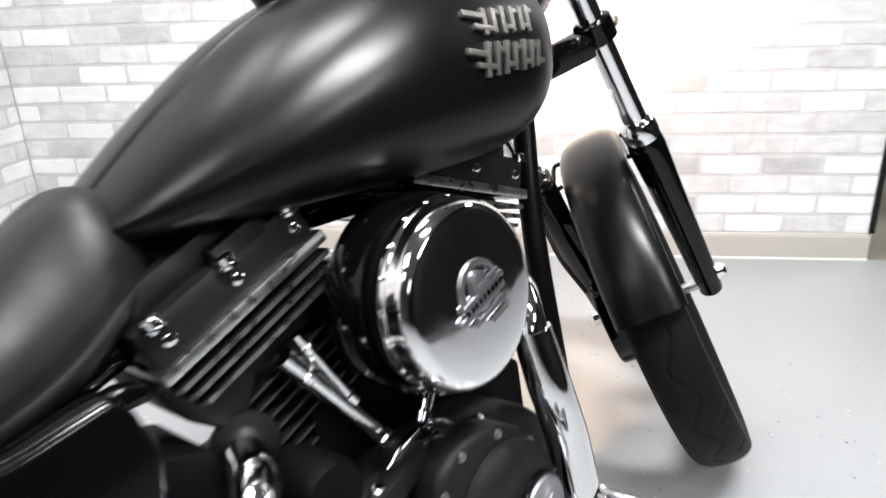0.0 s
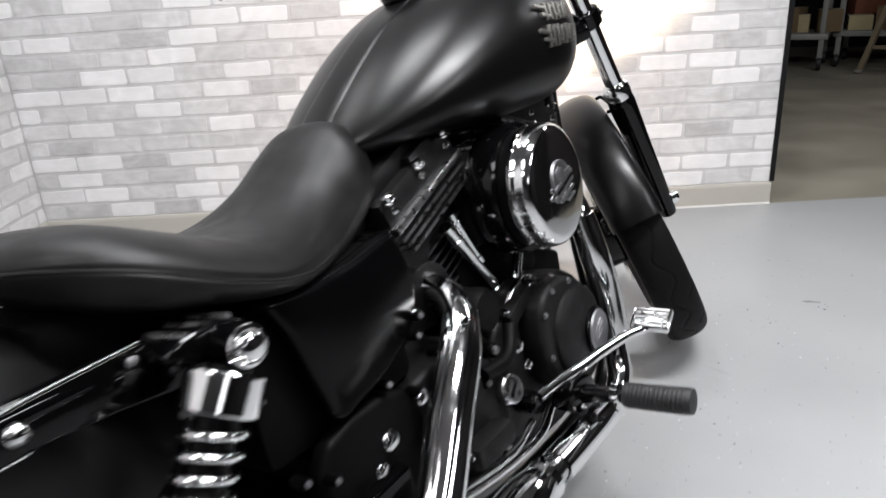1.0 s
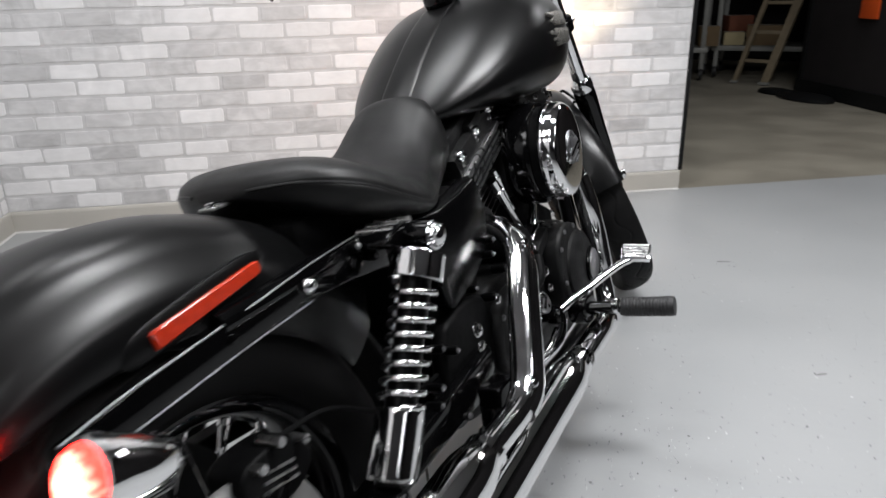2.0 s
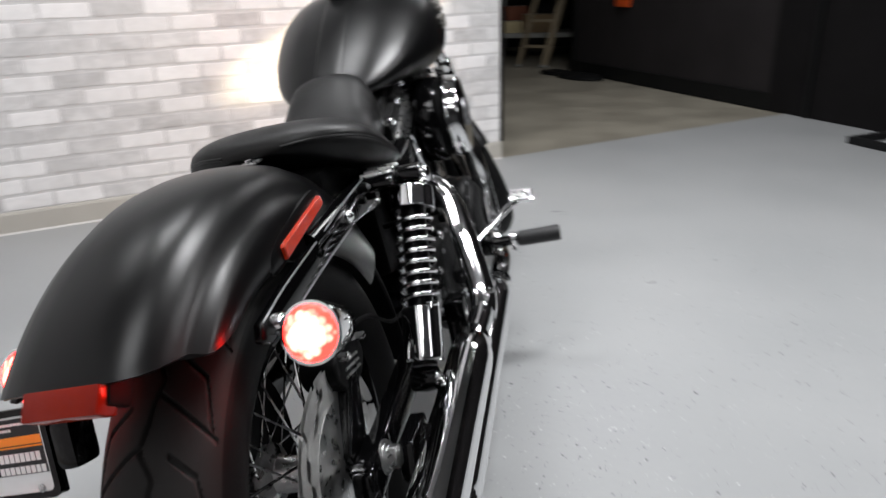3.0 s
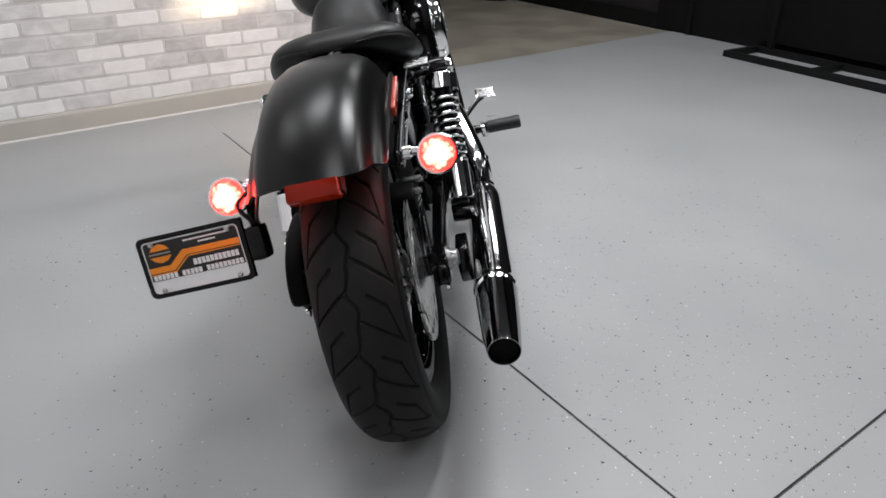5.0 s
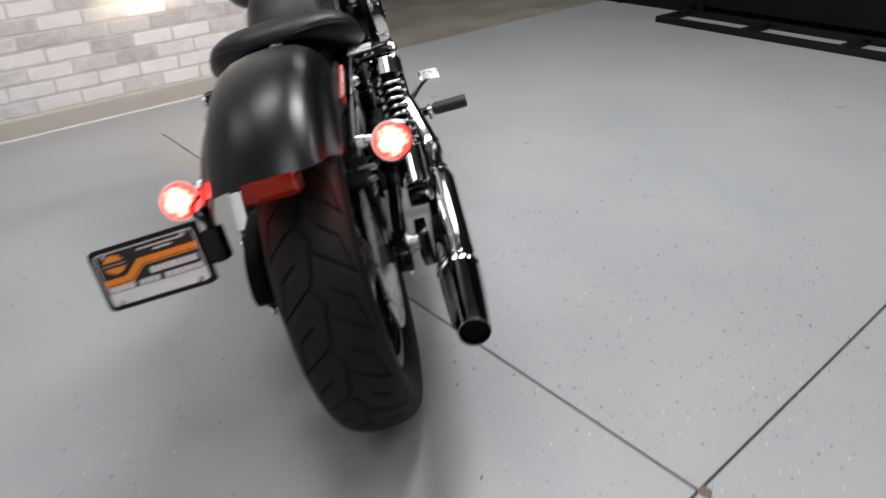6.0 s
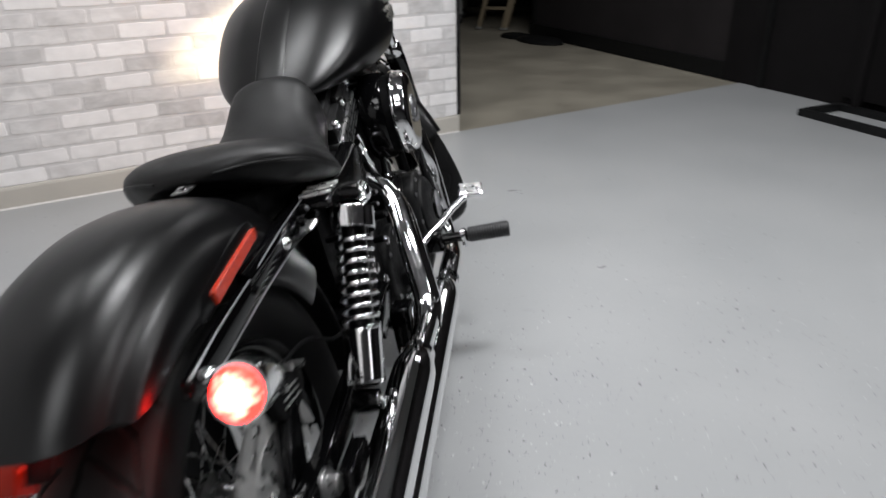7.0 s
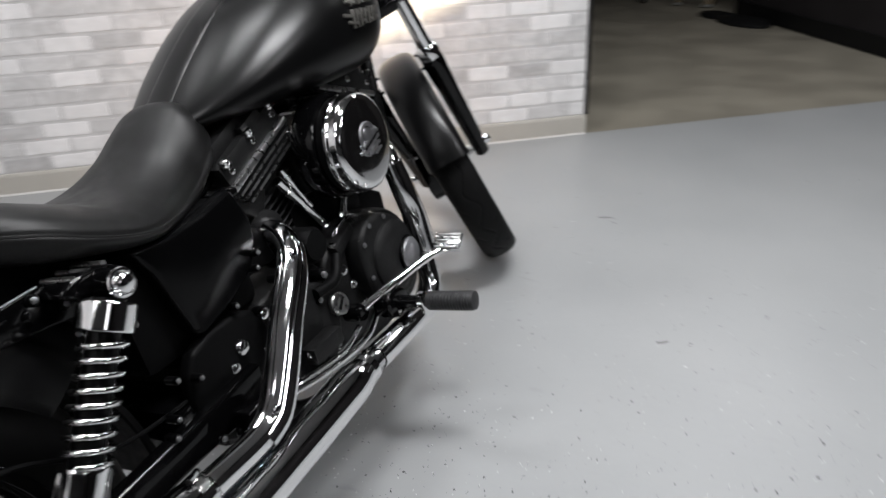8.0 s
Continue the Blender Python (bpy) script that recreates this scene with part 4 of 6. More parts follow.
# struts: black covers from the shock mount back along the fender
for sx in (1, -1):
    outline = [(0.36, 0.655), (0.30, 0.664), (0.20, 0.660), (0.08, 0.650), (-0.06, 0.640), (-0.135, 0.630), (-0.145, 0.612), (-0.13, 0.600), (-0.04, 0.606), (0.08, 0.614), (0.19, 0.618), (0.27, 0.612), (0.36, 0.598)]
    outline = [(y - 0.004, z - 0.006) for y, z in outline]
    strut = part("fender_strut", prism(outline, sx * 0.115, sx * 0.128, 0.004), GLOSS, bike, "gloss black fender strut")
    # metal lines laid along both edges stand for the highlights on them
    part("strut_highlight", tube([V(sx * 0.128, y, z) for y, z in outline[1:6]], 0.0013, 8, 4), DULL, strut, "thin metal line in place of the edge highlight")
    part("strut_highlight", tube([V(sx * 0.128, y, z) for y, z in outline[7:11]], 0.0012, 8, 4), DULL, strut, "thin metal line in place of the edge highlight")
    part("strut_bolt", lathe([(0.0105, 0.0), (0.0105, 0.005), (0.0085, 0.009), (0.0045, 0.0115), (0.0, 0.012)], V(sx * 0.127, 0.182, 0.632), (sx, 0, 0), 20), CHROME, strut, "domed chrome bolt")
    bolt((sx * 0.127, 0.270, 0.630), (sx, 0, 0), 0.007, strut, GLOSS)
    bolt((sx * 0.127, 0.056, 0.624), (sx, 0, 0), 0.006, strut, GLOSS)


# ---- turn signals ----
def signal(sx):
    c = V(0.188, -0.158, 0.614) if sx > 0 else V(-0.171, -0.148, 0.608)
    ax = V(0, -0.93, 0.36).normalized()
    body = part("turn_signal", lathe([(0.004, 0.078), (0.015, 0.074), (0.0245, 0.059), (0.029, 0.034), (0.0325, 0.011), (0.0334, 0.0), (0.0334, -0.004), (0.030, -0.005)], c, -ax, 36), CHROME, bike, "chrome bullet turn signal, lit red")
    lens = part("lens", lathe([(0.0306, 0.0), (0.0301, 0.004), (0.0264, 0.0105), (0.017, 0.0157), (0.0075, 0.0176), (0.0, 0.018)], (0, 0, 0), ax, 32), SIGNAL_LENS, body, "lit red lens")
    lens.location = c
    part("stalk", tube([V(sx * 0.125, -0.118, 0.612), V(sx * 0.15, -0.118, 0.613), c - ax * 0.03], 0.0075, 12), CHROME, body, "chrome stalk")
    part("stalk_collar", lathe([(0.012, 0), (0.012, 0.012), (0.009, 0.016)], V(sx * 0.128, -0.118, 0.612), V(sx, 0, 0), 16), CHROME, body)
    return body


signal(1)
signal(-1)

# tail lamp under the fender's lip
tail = V(0.011, -0.289, 0.640)
rot = pose(0, 0, 0, -38, 0, 0)
lamp = part("tail_lamp", box(tail + V(0, 0.016, 0.000), (0.086, 0.03, 0.030), rot, 0.004), PLASTIC, bike, "slim red tail lamp under the fender")
lens = part("lens", box((0, 0, 0), (0.079, 0.026, 0.027), rot, 0.003), TAIL_LENS, lamp, "glowing red lens")
lens.location = tail

# ---- number plate, hung beside the wheel ----
P_TL, P_TR, P_BR, P_BL = V(-0.357, -0.154, 0.563), V(-0.164, -0.161, 0.566), V(-0.158, -0.184, 0.477), V(-0.344, -0.184, 0.466)
pc = (P_TL + P_TR + P_BR + P_BL) / 4
pu = ((P_TR - P_TL) + (P_BR - P_BL)).normalized()
pv = ((P_TL - P_BL) + (P_TR - P_BR))
pv = (pv - pu * pv.dot(pu)).normalized()
pn = pu.cross(pv)
PM = Matrix((pu, pv, pn)).transposed().to_4x4()
PM.translation = pc
PW, PH = 0.186, 0.102


def plate_piece(name, outline, z0, z1, mat, parent, label=""):
    bm = bmesh.new()
    add_loft(bm, [[V(x, y, z0) for x, y in outline], [V(x, y, z1) for x, y in outline]])
    return part(name, moved(bm, PM), mat, parent, label, smooth=False)


def round_rect(w, h, r, k=5):
    out = []
    for cx, cy, a0 in ((w / 2 - r, h / 2 - r, 0), (-w / 2 + r, h / 2 - r, 90), (-w / 2 + r, -h / 2 + r, 180), (w / 2 - r, -h / 2 + r, 270)):
        out += [(cx + r * math.cos(radians(a0 + 90 * i / k)), cy + r * math.sin(radians(a0 + 90 * i / k))) for i in range(k + 1)]
    return out


plate = plate_piece("number_plate", round_rect(PW - 0.006, PH - 0.006, 0.008), -0.001, 0.001, PLATE_WHITE, bike, "dealer plate: black top, orange stripe, white foot, lettering as bars")
bm = bmesh.new()
o, i_ = round_rect(PW + 0.006, PH + 0.006, 0.011), round_rect(PW - 0.010, PH - 0.010, 0.008)
vs = [[bm.verts.new((x, y, z)) for x, y in ring] for ring, z in ((o, -0.003), (o, 0.003), (i_, 0.0032), (i_, -0.003))]
for a in range(4):
    p, q = vs[a], vs[(a + 1) % 4]
    for j in range(len(p)):
        k = (j + 1) % len(p)
        bm.faces.new((p[j], p[k], q[k], q[j]))
part("plate_frame", moved(bm, PM), GLOSS, plate, "black plate frame")
bm = bmesh.new()
o, i_ = round_rect(PW - 0.009, PH - 0.009, 0.008), round_rect(PW - 0.014, PH - 0.014, 0.007)
vs = [[bm.verts.new((x, y, z)) for x, y in ring] for ring, z in ((o, 0.0012), (o, 0.0024), (i_, 0.0024), (i_, 0.0012))]
for a in range(4):
    p, q = vs[a], vs[(a + 1) % 4]
    for j in range(len(p)):
        k = (j + 1) % len(p)
        bm.faces.new((p[j], p[k], q[k], q[j]))
part("plate_border", moved(bm, PM), PLATE_WHITE, plate, "thin white border")
plate_piece("plate_field", [(-0.086, -0.0235), (0.086, -0.0235), (0.086, 0.043), (-0.086, 0.043)], 0.0012, 0.0018, PLATE_BLACK, plate, "black printed field")
plate_piece("stripe", [(-0.085, -0.010), (-0.040, -0.010), (-0.012, 0.012), (0.085, 0.012), (0.085, 0.022), (-0.018, 0.022), (-0.046, 0.000), (-0.085, 0.000)], 0.002, 0.0026, PLATE_ORANGE, plate, "orange stripe")
plate_piece("stripe", [(-0.085, -0.0135), (-0.038, -0.0135), (-0.010, 0.0085), (0.085, 0.0085), (0.085, 0.0105), (-0.011, 0.0105), (-0.039, -0.0115), (-0.085, -0.0115)], 0.002, 0.0026, PLATE_ORANGE, plate, "thin orange stripe")
plate_piece("shield", [(-0.078, 0.018), (-0.070, 0.010), (-0.058, 0.006), (-0.046, 0.010), (-0.038, 0.018), (-0.038, 0.026), (-0.046, 0.036), (-0.058, 0.040), (-0.070, 0.036), (-0.078, 0.026)], 0.002, 0.0026, PLATE_ORANGE, plate, "orange shield shape")
plate_piece("shield_bar", [(-0.080, 0.018), (-0.036, 0.018), (-0.036, 0.028), (-0.080, 0.028)], 0.0028, 0.0034, PLATE_BLACK, plate)
plate_piece("shield_line", [(-0.078, 0.0215), (-0.038, 0.0215), (-0.038, 0.0245), (-0.078, 0.0245)], 0.0036, 0.0040, BADGE, plate)
for y, x0, x1, hgt, n in ((-0.0180, -0.082, 0.084, 0.0090, 22), (-0.0030, -0.004, 0.080, 0.0105, 11), (0.0365, -0.012, 0.072, 0.003, 16), (0.030, 0.014, 0.046, 0.003, 7)):
    w = (x1 - x0) / n
    for i in range(n):
        if n == 22 and i in (6, 12):
            continue
        plate_piece("lettering_bar", [(x0 + i * w, y - hgt / 2), (x0 + (i + 0.80) * w, y - hgt / 2), (x0 + (i + 0.80) * w, y + hgt / 2), (x0 + i * w, y + hgt / 2)], 0.0020, 0.0025, PLATE_WHITE, plate)
for x in (-0.07, 0.07):
    for y in (-0.042, 0.040):
        bm = lathe([(0.005, 0.002), (0.005, 0.0035), (0.003, 0.005), (0.0, 0.005)], (x, y, 0), (0, 0, 1), 12)
        part("screw", moved(bm, PM), STEEL, plate)
part("plate_backing", moved(box((0.0, 0.0, -0.008), (PW + 0.004, PH + 0.004, 0.007), bevel=0.003), PM), GLOSS, plate, "black plate holder")
bracket = part("plate_bracket", moved(box((0.110, 0.004, -0.018), (0.033, 0.062, 0.042), bevel=0.011), PM), GLOSS, bike, "black plate lamp and bracket box")
part("bracket_arm", tube([PM @ V(0.105, 0.02, -0.03), V(-0.150, -0.118, 0.580), V(-0.135, -0.095, 0.606), V(-0.120, -0.06, 0.612)], 0.008, 12, 5), GLOSS, bike, "black plate bracket arm")
part("wiring", tube([PM @ V(0.112, 0.036, -0.015), V(-0.155, -0.165, 0.595), V(-0.135, -0.145, 0.610), V(-0.125, -0.12, 0.600)], 0.004, 8, 6), GRIP, bike)
part("wiring", tube([PM @ V(0.118, 0.033, -0.02), V(-0.125, -0.175, 0.578), V(-0.115, -0.16, 0.610)], 0.003, 8, 6), GRIP, bike)

# ---- shocks ----
def shock(sx):
    top, low = V(sx * 0.192, 0.348, 0.635), V(sx * 0.187, 0.154, 0.362)
    ax = (low - top).normalized()
    length = (low - top).length
    body = part("shock_absorber", tube([top + ax * 0.02, top + ax * (length - 0.02)], 0.0205, 20), SATIN, bike, "chrome coil-spring rear shock")
    part("upper_cover", lathe([(0.012, 0.0245), (0.033, 0.0245), (0.0355, 0.0252), (0.0365, 0.027), (0.0365, 0.0607), (0.0357, 0.062), (0.028, 0.062)], top, ax, 36), CHROME, body, "chrome upper shroud")
    part("lower_cover", lathe([(0.022, 0.2245), (0.0305, 0.2245), (0.0315, 0.227), (0.0315, 0.306), (0.030, 0.309), (0.020, 0.311)], top, ax, 32), CHROME, body, "chrome lower shroud")
    n, turns = 220, 8.8
    u = ax.orthogonal().normalized()
    w = ax.cross(u)
    pts = [top + ax * (0.066 + 0.158 * i / n) + 0.0278 * (math.cos(2 * math.pi * turns * i / n) * u + math.sin(2 * math.pi * turns * i / n) * w) for i in range(n + 1)]
    part("spring", tube(pts, 0.0043, 12), CHROME, body, "chrome coil spring")
    part("top_eye", lathe([(0.0, -0.022), (0.020, -0.022), (0.021, 0.0), (0.020, 0.018), (0.0, 0.018)], top, V(1, 0, 0), 24), GLOSS, body)
    nut = part("cap_nut", lathe([(0.012, 0.0), (0.0195, 0.0), (0.0205, 0.0025), (0.0195, 0.005), (0.0165, 0.0055), (0.0155, 0.009), (0.0135, 0.0125), (0.0085, 0.0155), (0.0, 0.0165)], top + V(sx * 0.018, 0, 0), V(sx, 0, 0), 24), CHROME, body, "domed chrome nut on a washer")
    part("hex", lathe([(0.0165, 0.004), (0.0165, 0.0105), (0.0150, 0.012), (0.0100, 0.0125)], top + V(sx * 0.018, 0, 0), V(sx, 0, 0), 6), CHROME, nut)
    part("bottom_eye", lathe([(0.0, -0.02), (0.018, -0.02), (0.020, 0.0), (0.018, 0.02), (0.0, 0.02)], low, V(1, 0, 0), 20), GLOSS, body)
    bolt(low + V(sx * 0.018, 0, 0), (sx, 0, 0), 0.010, body)
    part("shock_mount", prism(rounded([(0.385, 0.636), (0.36, 0.656), (0.31, 0.656), (0.29, 0.642), (0.32, 0.628), (0.365, 0.620)], 3), sx * 0.11, sx * 0.176, 0.005), GLOSS, bike, "gloss black upper shock mount")
    for k in range(3):
        part("mount_rib", tube([V(sx * 0.12, 0.31 + 0.022 * k, 0.657), V(sx * 0.172, 0.318 + 0.022 * k, 0.655)], 0.005, 10), STEEL, bike)
    return body


shock(1)
shock(-1)


# ---- exhaust ----
def shield(pts, radii, n, k, face, flat):
    """A heat shield round a pipe, its outer face (towards face) flattened."""
    bm = tube(pts, radii, n, k)
    line = curve_points(pts, k)
    face = Vector(face).normalized()
    for v in bm.verts:
        c = min(line, key=lambda p: (p - v.co).length_squared)
        out = (v.co - c).dot(face)
        if out > 0:
            v.co -= face * out * flat
    return bm


def pipe(name, pts, r, label, mat=None, k=7, n=22):
    return part(name, tube(pts, r, n, k), mat or CHROME, bike, label)


rear_pipe = pipe("rear_exhaust_pipe", [V(0.062, 0.762, 0.536), V(0.092, 0.748, 0.532), V(0.128, 0.732, 0.525), V(0.158, 0.706, 0.508), V(0.182, 0.664, 0.480), V(0.204, 0.592, 0.432), V(0.226, 0.518, 0.374), V(0.236, 0.474, 0.342), V(0.240, 0.430, 0.328), V(0.240, 0.320, 0.333)], 0.0225, "chrome rear exhaust pipe")
part("heat_shield", shield([V(0.158, 0.714, 0.514), V(0.170, 0.692, 0.500), V(0.187, 0.658, 0.477), V(0.209, 0.588, 0.430), V(0.231, 0.516, 0.374), V(0.242, 0.470, 0.342), V(0.245, 0.425, 0.330)], [0.0235, 0.0270, 0.0285, 0.0288, 0.0288, 0.0280, 0.0255], 40, 6, (0.66, -0.24, 0.71), 0.42), CHROME, rear_pipe, "chrome heat shield")
for d, p in enumerate((V(0.258, 0.462, 0.358), V(0.190, 0.676, 0.516))):
    bolt(p, (0.9, -0.3, 0.3), 0.006, rear_pipe, name="clamp_screw")
part("pipe_flange", lathe([(0.022, -0.006), (0.034, -0.004), (0.034, 0.004), (0.024, 0.008)], V(0.072, 0.758, 0.535), V(1, -0.4, -0.1), 20), WRINKLE, rear_pipe)
front_pipe = pipe("front_exhaust_pipe", [V(0.09, 1.13, 0.590), V(0.135, 1.11, 0.580), V(0.168, 1.080, 0.545), V(0.176, 1.082, 0.475), V(0.180, 1.092, 0.398), V(0.186, 1.092, 0.300), V(0.196, 1.068, 0.238), V(0.210, 1.00, 0.222), V(0.220, 0.92, 0.232), V(0.224, 0.83, 0.242), V(0.226, 0.71, 0.250)], 0.0215, "chrome front exhaust pipe")
part("heat_shield", tube([V(0.173, 1.077, 0.540), V(0.182, 1.082, 0.472), V(0.186, 1.094, 0.396), V(0.192, 1.095, 0.310)], [0.0235, 0.0262, 0.0262, 0.0240], 26, 6), CHROME, front_pipe, "chrome heat shield")
part("heat_shield", tube([V(0.218, 0.98, 0.230), V(0.226, 0.90, 0.240), V(0.230, 0.81, 0.249), V(0.232, 0.75, 0.254)], [0.0235, 0.0265, 0.027, 0.0265], 22, 6), CHROME, front_pipe, "chrome heat shield")


# the tip's chrome is darkened in colour for the dark surroundings it mirrors
TIP = material("dark_reflection_chrome", (0.34, 0.34, 0.35), 0.08, 1.0, rough_var=0.03, mottle_size=0.03)


def muffler(name, a, b, label, r=0.0385):
    d = (b - a).normalized()
    l = (b - a).length
    prof = [(0.024, -0.012), (0.027, 0.0), (0.031, 0.012), (r * 0.97, 0.045), (r, 0.07), (r, l - 0.19), (r + 0.0012, l - 0.186), (r + 0.0012, l - 0.180), (r - 0.0008, l - 0.176), (r - 0.002, l - 0.170)]
    ob = part(name, lathe(prof, a, d, 44, caps=False), CHROME, bike, label)
    part("muffler_tip", lathe([(r - 0.0012, l - 0.178), (r - 0.003, l - 0.12), (0.0315, l - 0.045), (0.0285, l - 0.006), (0.0275, l), (0.0262, l), (0.0255, l - 0.004), (0.025, l - 0.03)], a, d, 44, caps=False), TIP, ob, "chrome tapered tip, coloured darker for dark reflections")
    part("bore", lathe([(0.0258, l - 0.012), (0.020, l - 0.02), (0.0, l - 0.02)], a, d, 30), PLASTIC, ob, "black muffler bore")
    part("clamp", lathe([(0.0275, -0.006), (0.0305, -0.006), (0.0305, 0.010), (0.0275, 0.010)], a, d, 28), CHROME, ob, "chrome clamp band")
    part("clamp_bolt", tube([a + V(0.0, 0.0, 0.032) - d * 0.01, a + V(0.014, 0, 0.038) + d * 0.016], 0.005, 8), CHROME, ob)
    return ob


muffler("upper_muffler", V(0.2395, 0.305, 0.334), V(0.234, -0.314, 0.322), "chrome upper muffler with tapered tip")
muffler("lower_muffler", V(0.228, 0.720, 0.251), V(0.222, -0.17, 0.238), "chrome lower muffler with tapered tip")
part("muffler_bracket", prism([(0.10, 0.34), (0.02, 0.345), (0.0, 0.30), (0.03, 0.26), (0.10, 0.27)], 0.165, 0.19, 0.004), GLOSS, bike, "black muffler bracket")
part("muffler_bracket", prism([(0.52, 0.34), (0.46, 0.345), (0.44, 0.24), (0.50, 0.23)], 0.16, 0.20, 0.004), GLOSS, bike, "black muffler bracket")

# ---- frame and rear running gear ----
FRAME = GLOSS
for sx in (1, -1):
    part("swingarm", prism([(0.56, 0.37), (0.40, 0.365), (0.04, 0.352), (-0.05, 0.350), (-0.06, 0.318), (0.0, 0.304), (0.40, 0.305), (0.56, 0.30)], sx * 0.118, sx * 0.148, 0.006), GLOSS, bike, "gloss black swingarm leg")
    part("frame_rail", tube([V(sx * 0.09, 0.38, 0.62), V(sx * 0.075, 0.48, 0.57), V(sx * 0.08, 0.55, 0.44), V(sx * 0.105, 0.58, 0.28), V(sx * 0.13, 0.68, 0.20), V(sx * 0.13, 1.0, 0.175), V(sx * 0.12, 1.16, 0.20), V(sx * 0.09, 1.215, 0.34), V(sx * 0.06, 1.25, 0.60), V(sx * 0.03, 1.31, 0.80)], 0.0165, 14, 6), SATIN, bike, "satin black frame tube")
    part("seat_rail", tube([V(sx * 0.115, 0.05, 0.640), V(sx * 0.11, 0.30, 0.640), V(sx * 0.075, 0.50, 0.622), V(sx * 0.04, 0.68, 0.655), V(sx * 0.02, 0.80, 0.72), V(sx * 0.01, 1.0, 0.76), V(0, 1.28, 0.84)], 0.0155, 12, 6), FRAME, bike, "gloss black frame tube")
    part("axle_adjuster", box((sx * 0.133, 0.0, 0.328), (0.034, 0.085, 0.052), bevel=0.006), GLOSS, bike)
    bolt((sx * 0.15, 0.008, 0.334), (sx, 0, 0), 0.0165, bike, STEEL, "axle_nut", 0.022)
    part("axle_washer", lathe([(0.0, 0.0), (0.024, 0.0), (0.024, 0.004), (0.0, 0.004)], V(sx * 0.147, 0.008, 0.334), (sx, 0, 0), 20), STEEL, bike)
    bolt((sx * 0.14, -0.045, 0.300), (sx, 0, 0), 0.008, bike)
part("axle", tube([V(-0.15, 0, 0.328), V(0.15, 0, 0.328)], 0.012, 14), STEEL, bike)
part("steering_head", tube([PIVOT + UPA * 0.945, PIVOT + UPA * 1.09], 0.036, 20), FRAME, bike, "black steering head")
part("brake_caliper", prism(rounded([(0.035, 0.482), (0.02, 0.455), (0.04, 0.425), (0.09, 0.412), (0.128, 0.43), (0.128, 0.462), (0.095, 0.482)], 4), 0.055, 0.112, 0.006), PLASTIC, bike, "black rear brake caliper")
for k in range(3):
    part("caliper_bar", tube([V(0.1135, 0.045 + 0.004 * k, 0.443 + 0.010 * k), V(0.1135, 0.100, 0.432 + 0.010 * k)], 0.002, 6), STEEL, bike)
for y, z in ((0.045, 0.476), (0.115, 0.470), (0.08, 0.488)):
    part("caliper_pin", tube([V(0.09, y, z), V(0.126, y, z)], 0.006, 12), STEEL, bike)
part("caliper_bracket", prism([(0.09, 0.44), (0.05, 0.44), (-0.02, 0.36), (-0.01, 0.31), (0.03, 0.31)], 0.095, 0.115, 0.004), GLOSS, bike)
part("brake_hose", tube([V(0.10, 0.10, 0.48), V(0.112, 0.18, 0.47), V(0.112, 0.30, 0.40), V(0.112, 0.46, 0.38)], 0.0035, 8, 6), PLASTIC, bike)
part("belt_guard", prism([(0.36, 0.40), (0.20, 0.42), (0.0, 0.44), (-0.09, 0.415), (-0.09, 0.40), (0.0, 0.42), (0.36, 0.37)], -0.135, -0.10, 0.004), PLASTIC, bike, "black belt guard")
part("lower_belt_guard", prism(rounded([(0.10, 0.455), (0.02, 0.465), (-0.06, 0.440), (-0.105, 0.395), (-0.110, 0.355), (-0.07, 0.350), (0.06, 0.375)], 3), -0.148, -0.11, 0.008), PLASTIC, bike, "black rear belt guard")
part("drive_pulley", lathe([(0.03, -0.012), (0.158, -0.014), (0.164, -0.016), (0.164, 0.016), (0.158, 0.014), (0.03, 0.012)], AXLE + V(-0.098, 0, 0), (1, 0, 0), 56), SATIN, bike, "black rear drive pulley")
part("side_stand", tube([V(-0.14, 0.80, 0.20), V(-0.21, 0.74, 0.12), V(-0.27, 0.70, 0.055), V(-0.31, 0.70, 0.052)], [0.012, 0.012, 0.011, 0.014], 12, 4), GLOSS, bike, "black side stand lowered to the floor")
part("inner_fender", arc_sheet(V(0.0, 0, 0.328), [(-0.10, 0.352), (-0.098, 0.362), (-0.06, 0.366), (0, 0.367), (0.06, 0.366), (0.098, 0.362), (0.10, 0.352)], 140, 186, 24, 0.003), PLASTIC, bike, "black inner mudguard")

# side covers and the dark box between them
for sx in (1, -1):
    cover = part("side_cover", prism([(0.428, 0.640), (0.452, 0.590), (0.477, 0.475), (0.495, 0.466), (0.570, 0.482), (0.632, 0.510), (0.662, 0.548), (0.668, 0.590), (0.656, 0.634), (0.645, 0.652), (0.578, 0.638), (0.50, 0.632)], sx * 0.10, sx * 0.136, 0.010), COVER_BLACK, bike, "polished black side cover")
    for y, z in ((0.648, 0.535),):
        bolt((sx * 0.136, y, z), (sx, 0, 0), 0.007, cover)
part("cover_bracket", prism([(0.56, 0.612), (0.655, 0.630), (0.674, 0.630), (0.676, 0.644), (0.655, 0.650), (0.56, 0.632)], 0.098, 0.122, 0.004), GLOSS, bike, "black cover bracket")
part("cylinder_base", prism([(0.692, 0.618), (0.712, 0.582), (0.76, 0.545), (0.79, 0.60), (0.72, 0.635)], -0.05, 0.075, 0.006), WRINKLE, bike, "black rear cylinder base")
part("wiring_box", prism([(0.60, 0.48), (0.74, 0.48), (0.72, 0.555), (0.685, 0.568), (0.668, 0.585), (0.655, 0.63), (0.60, 0.63)], -0.03, 0.092, 0.006), PLASTIC, bike, "black wiring box behind the cover")
part("oil_tank", box((0, 0.53, 0.54), (0.20, 0.26, 0.20), bevel=0.02), PLASTIC, bike, "black oil tank behind the side covers")
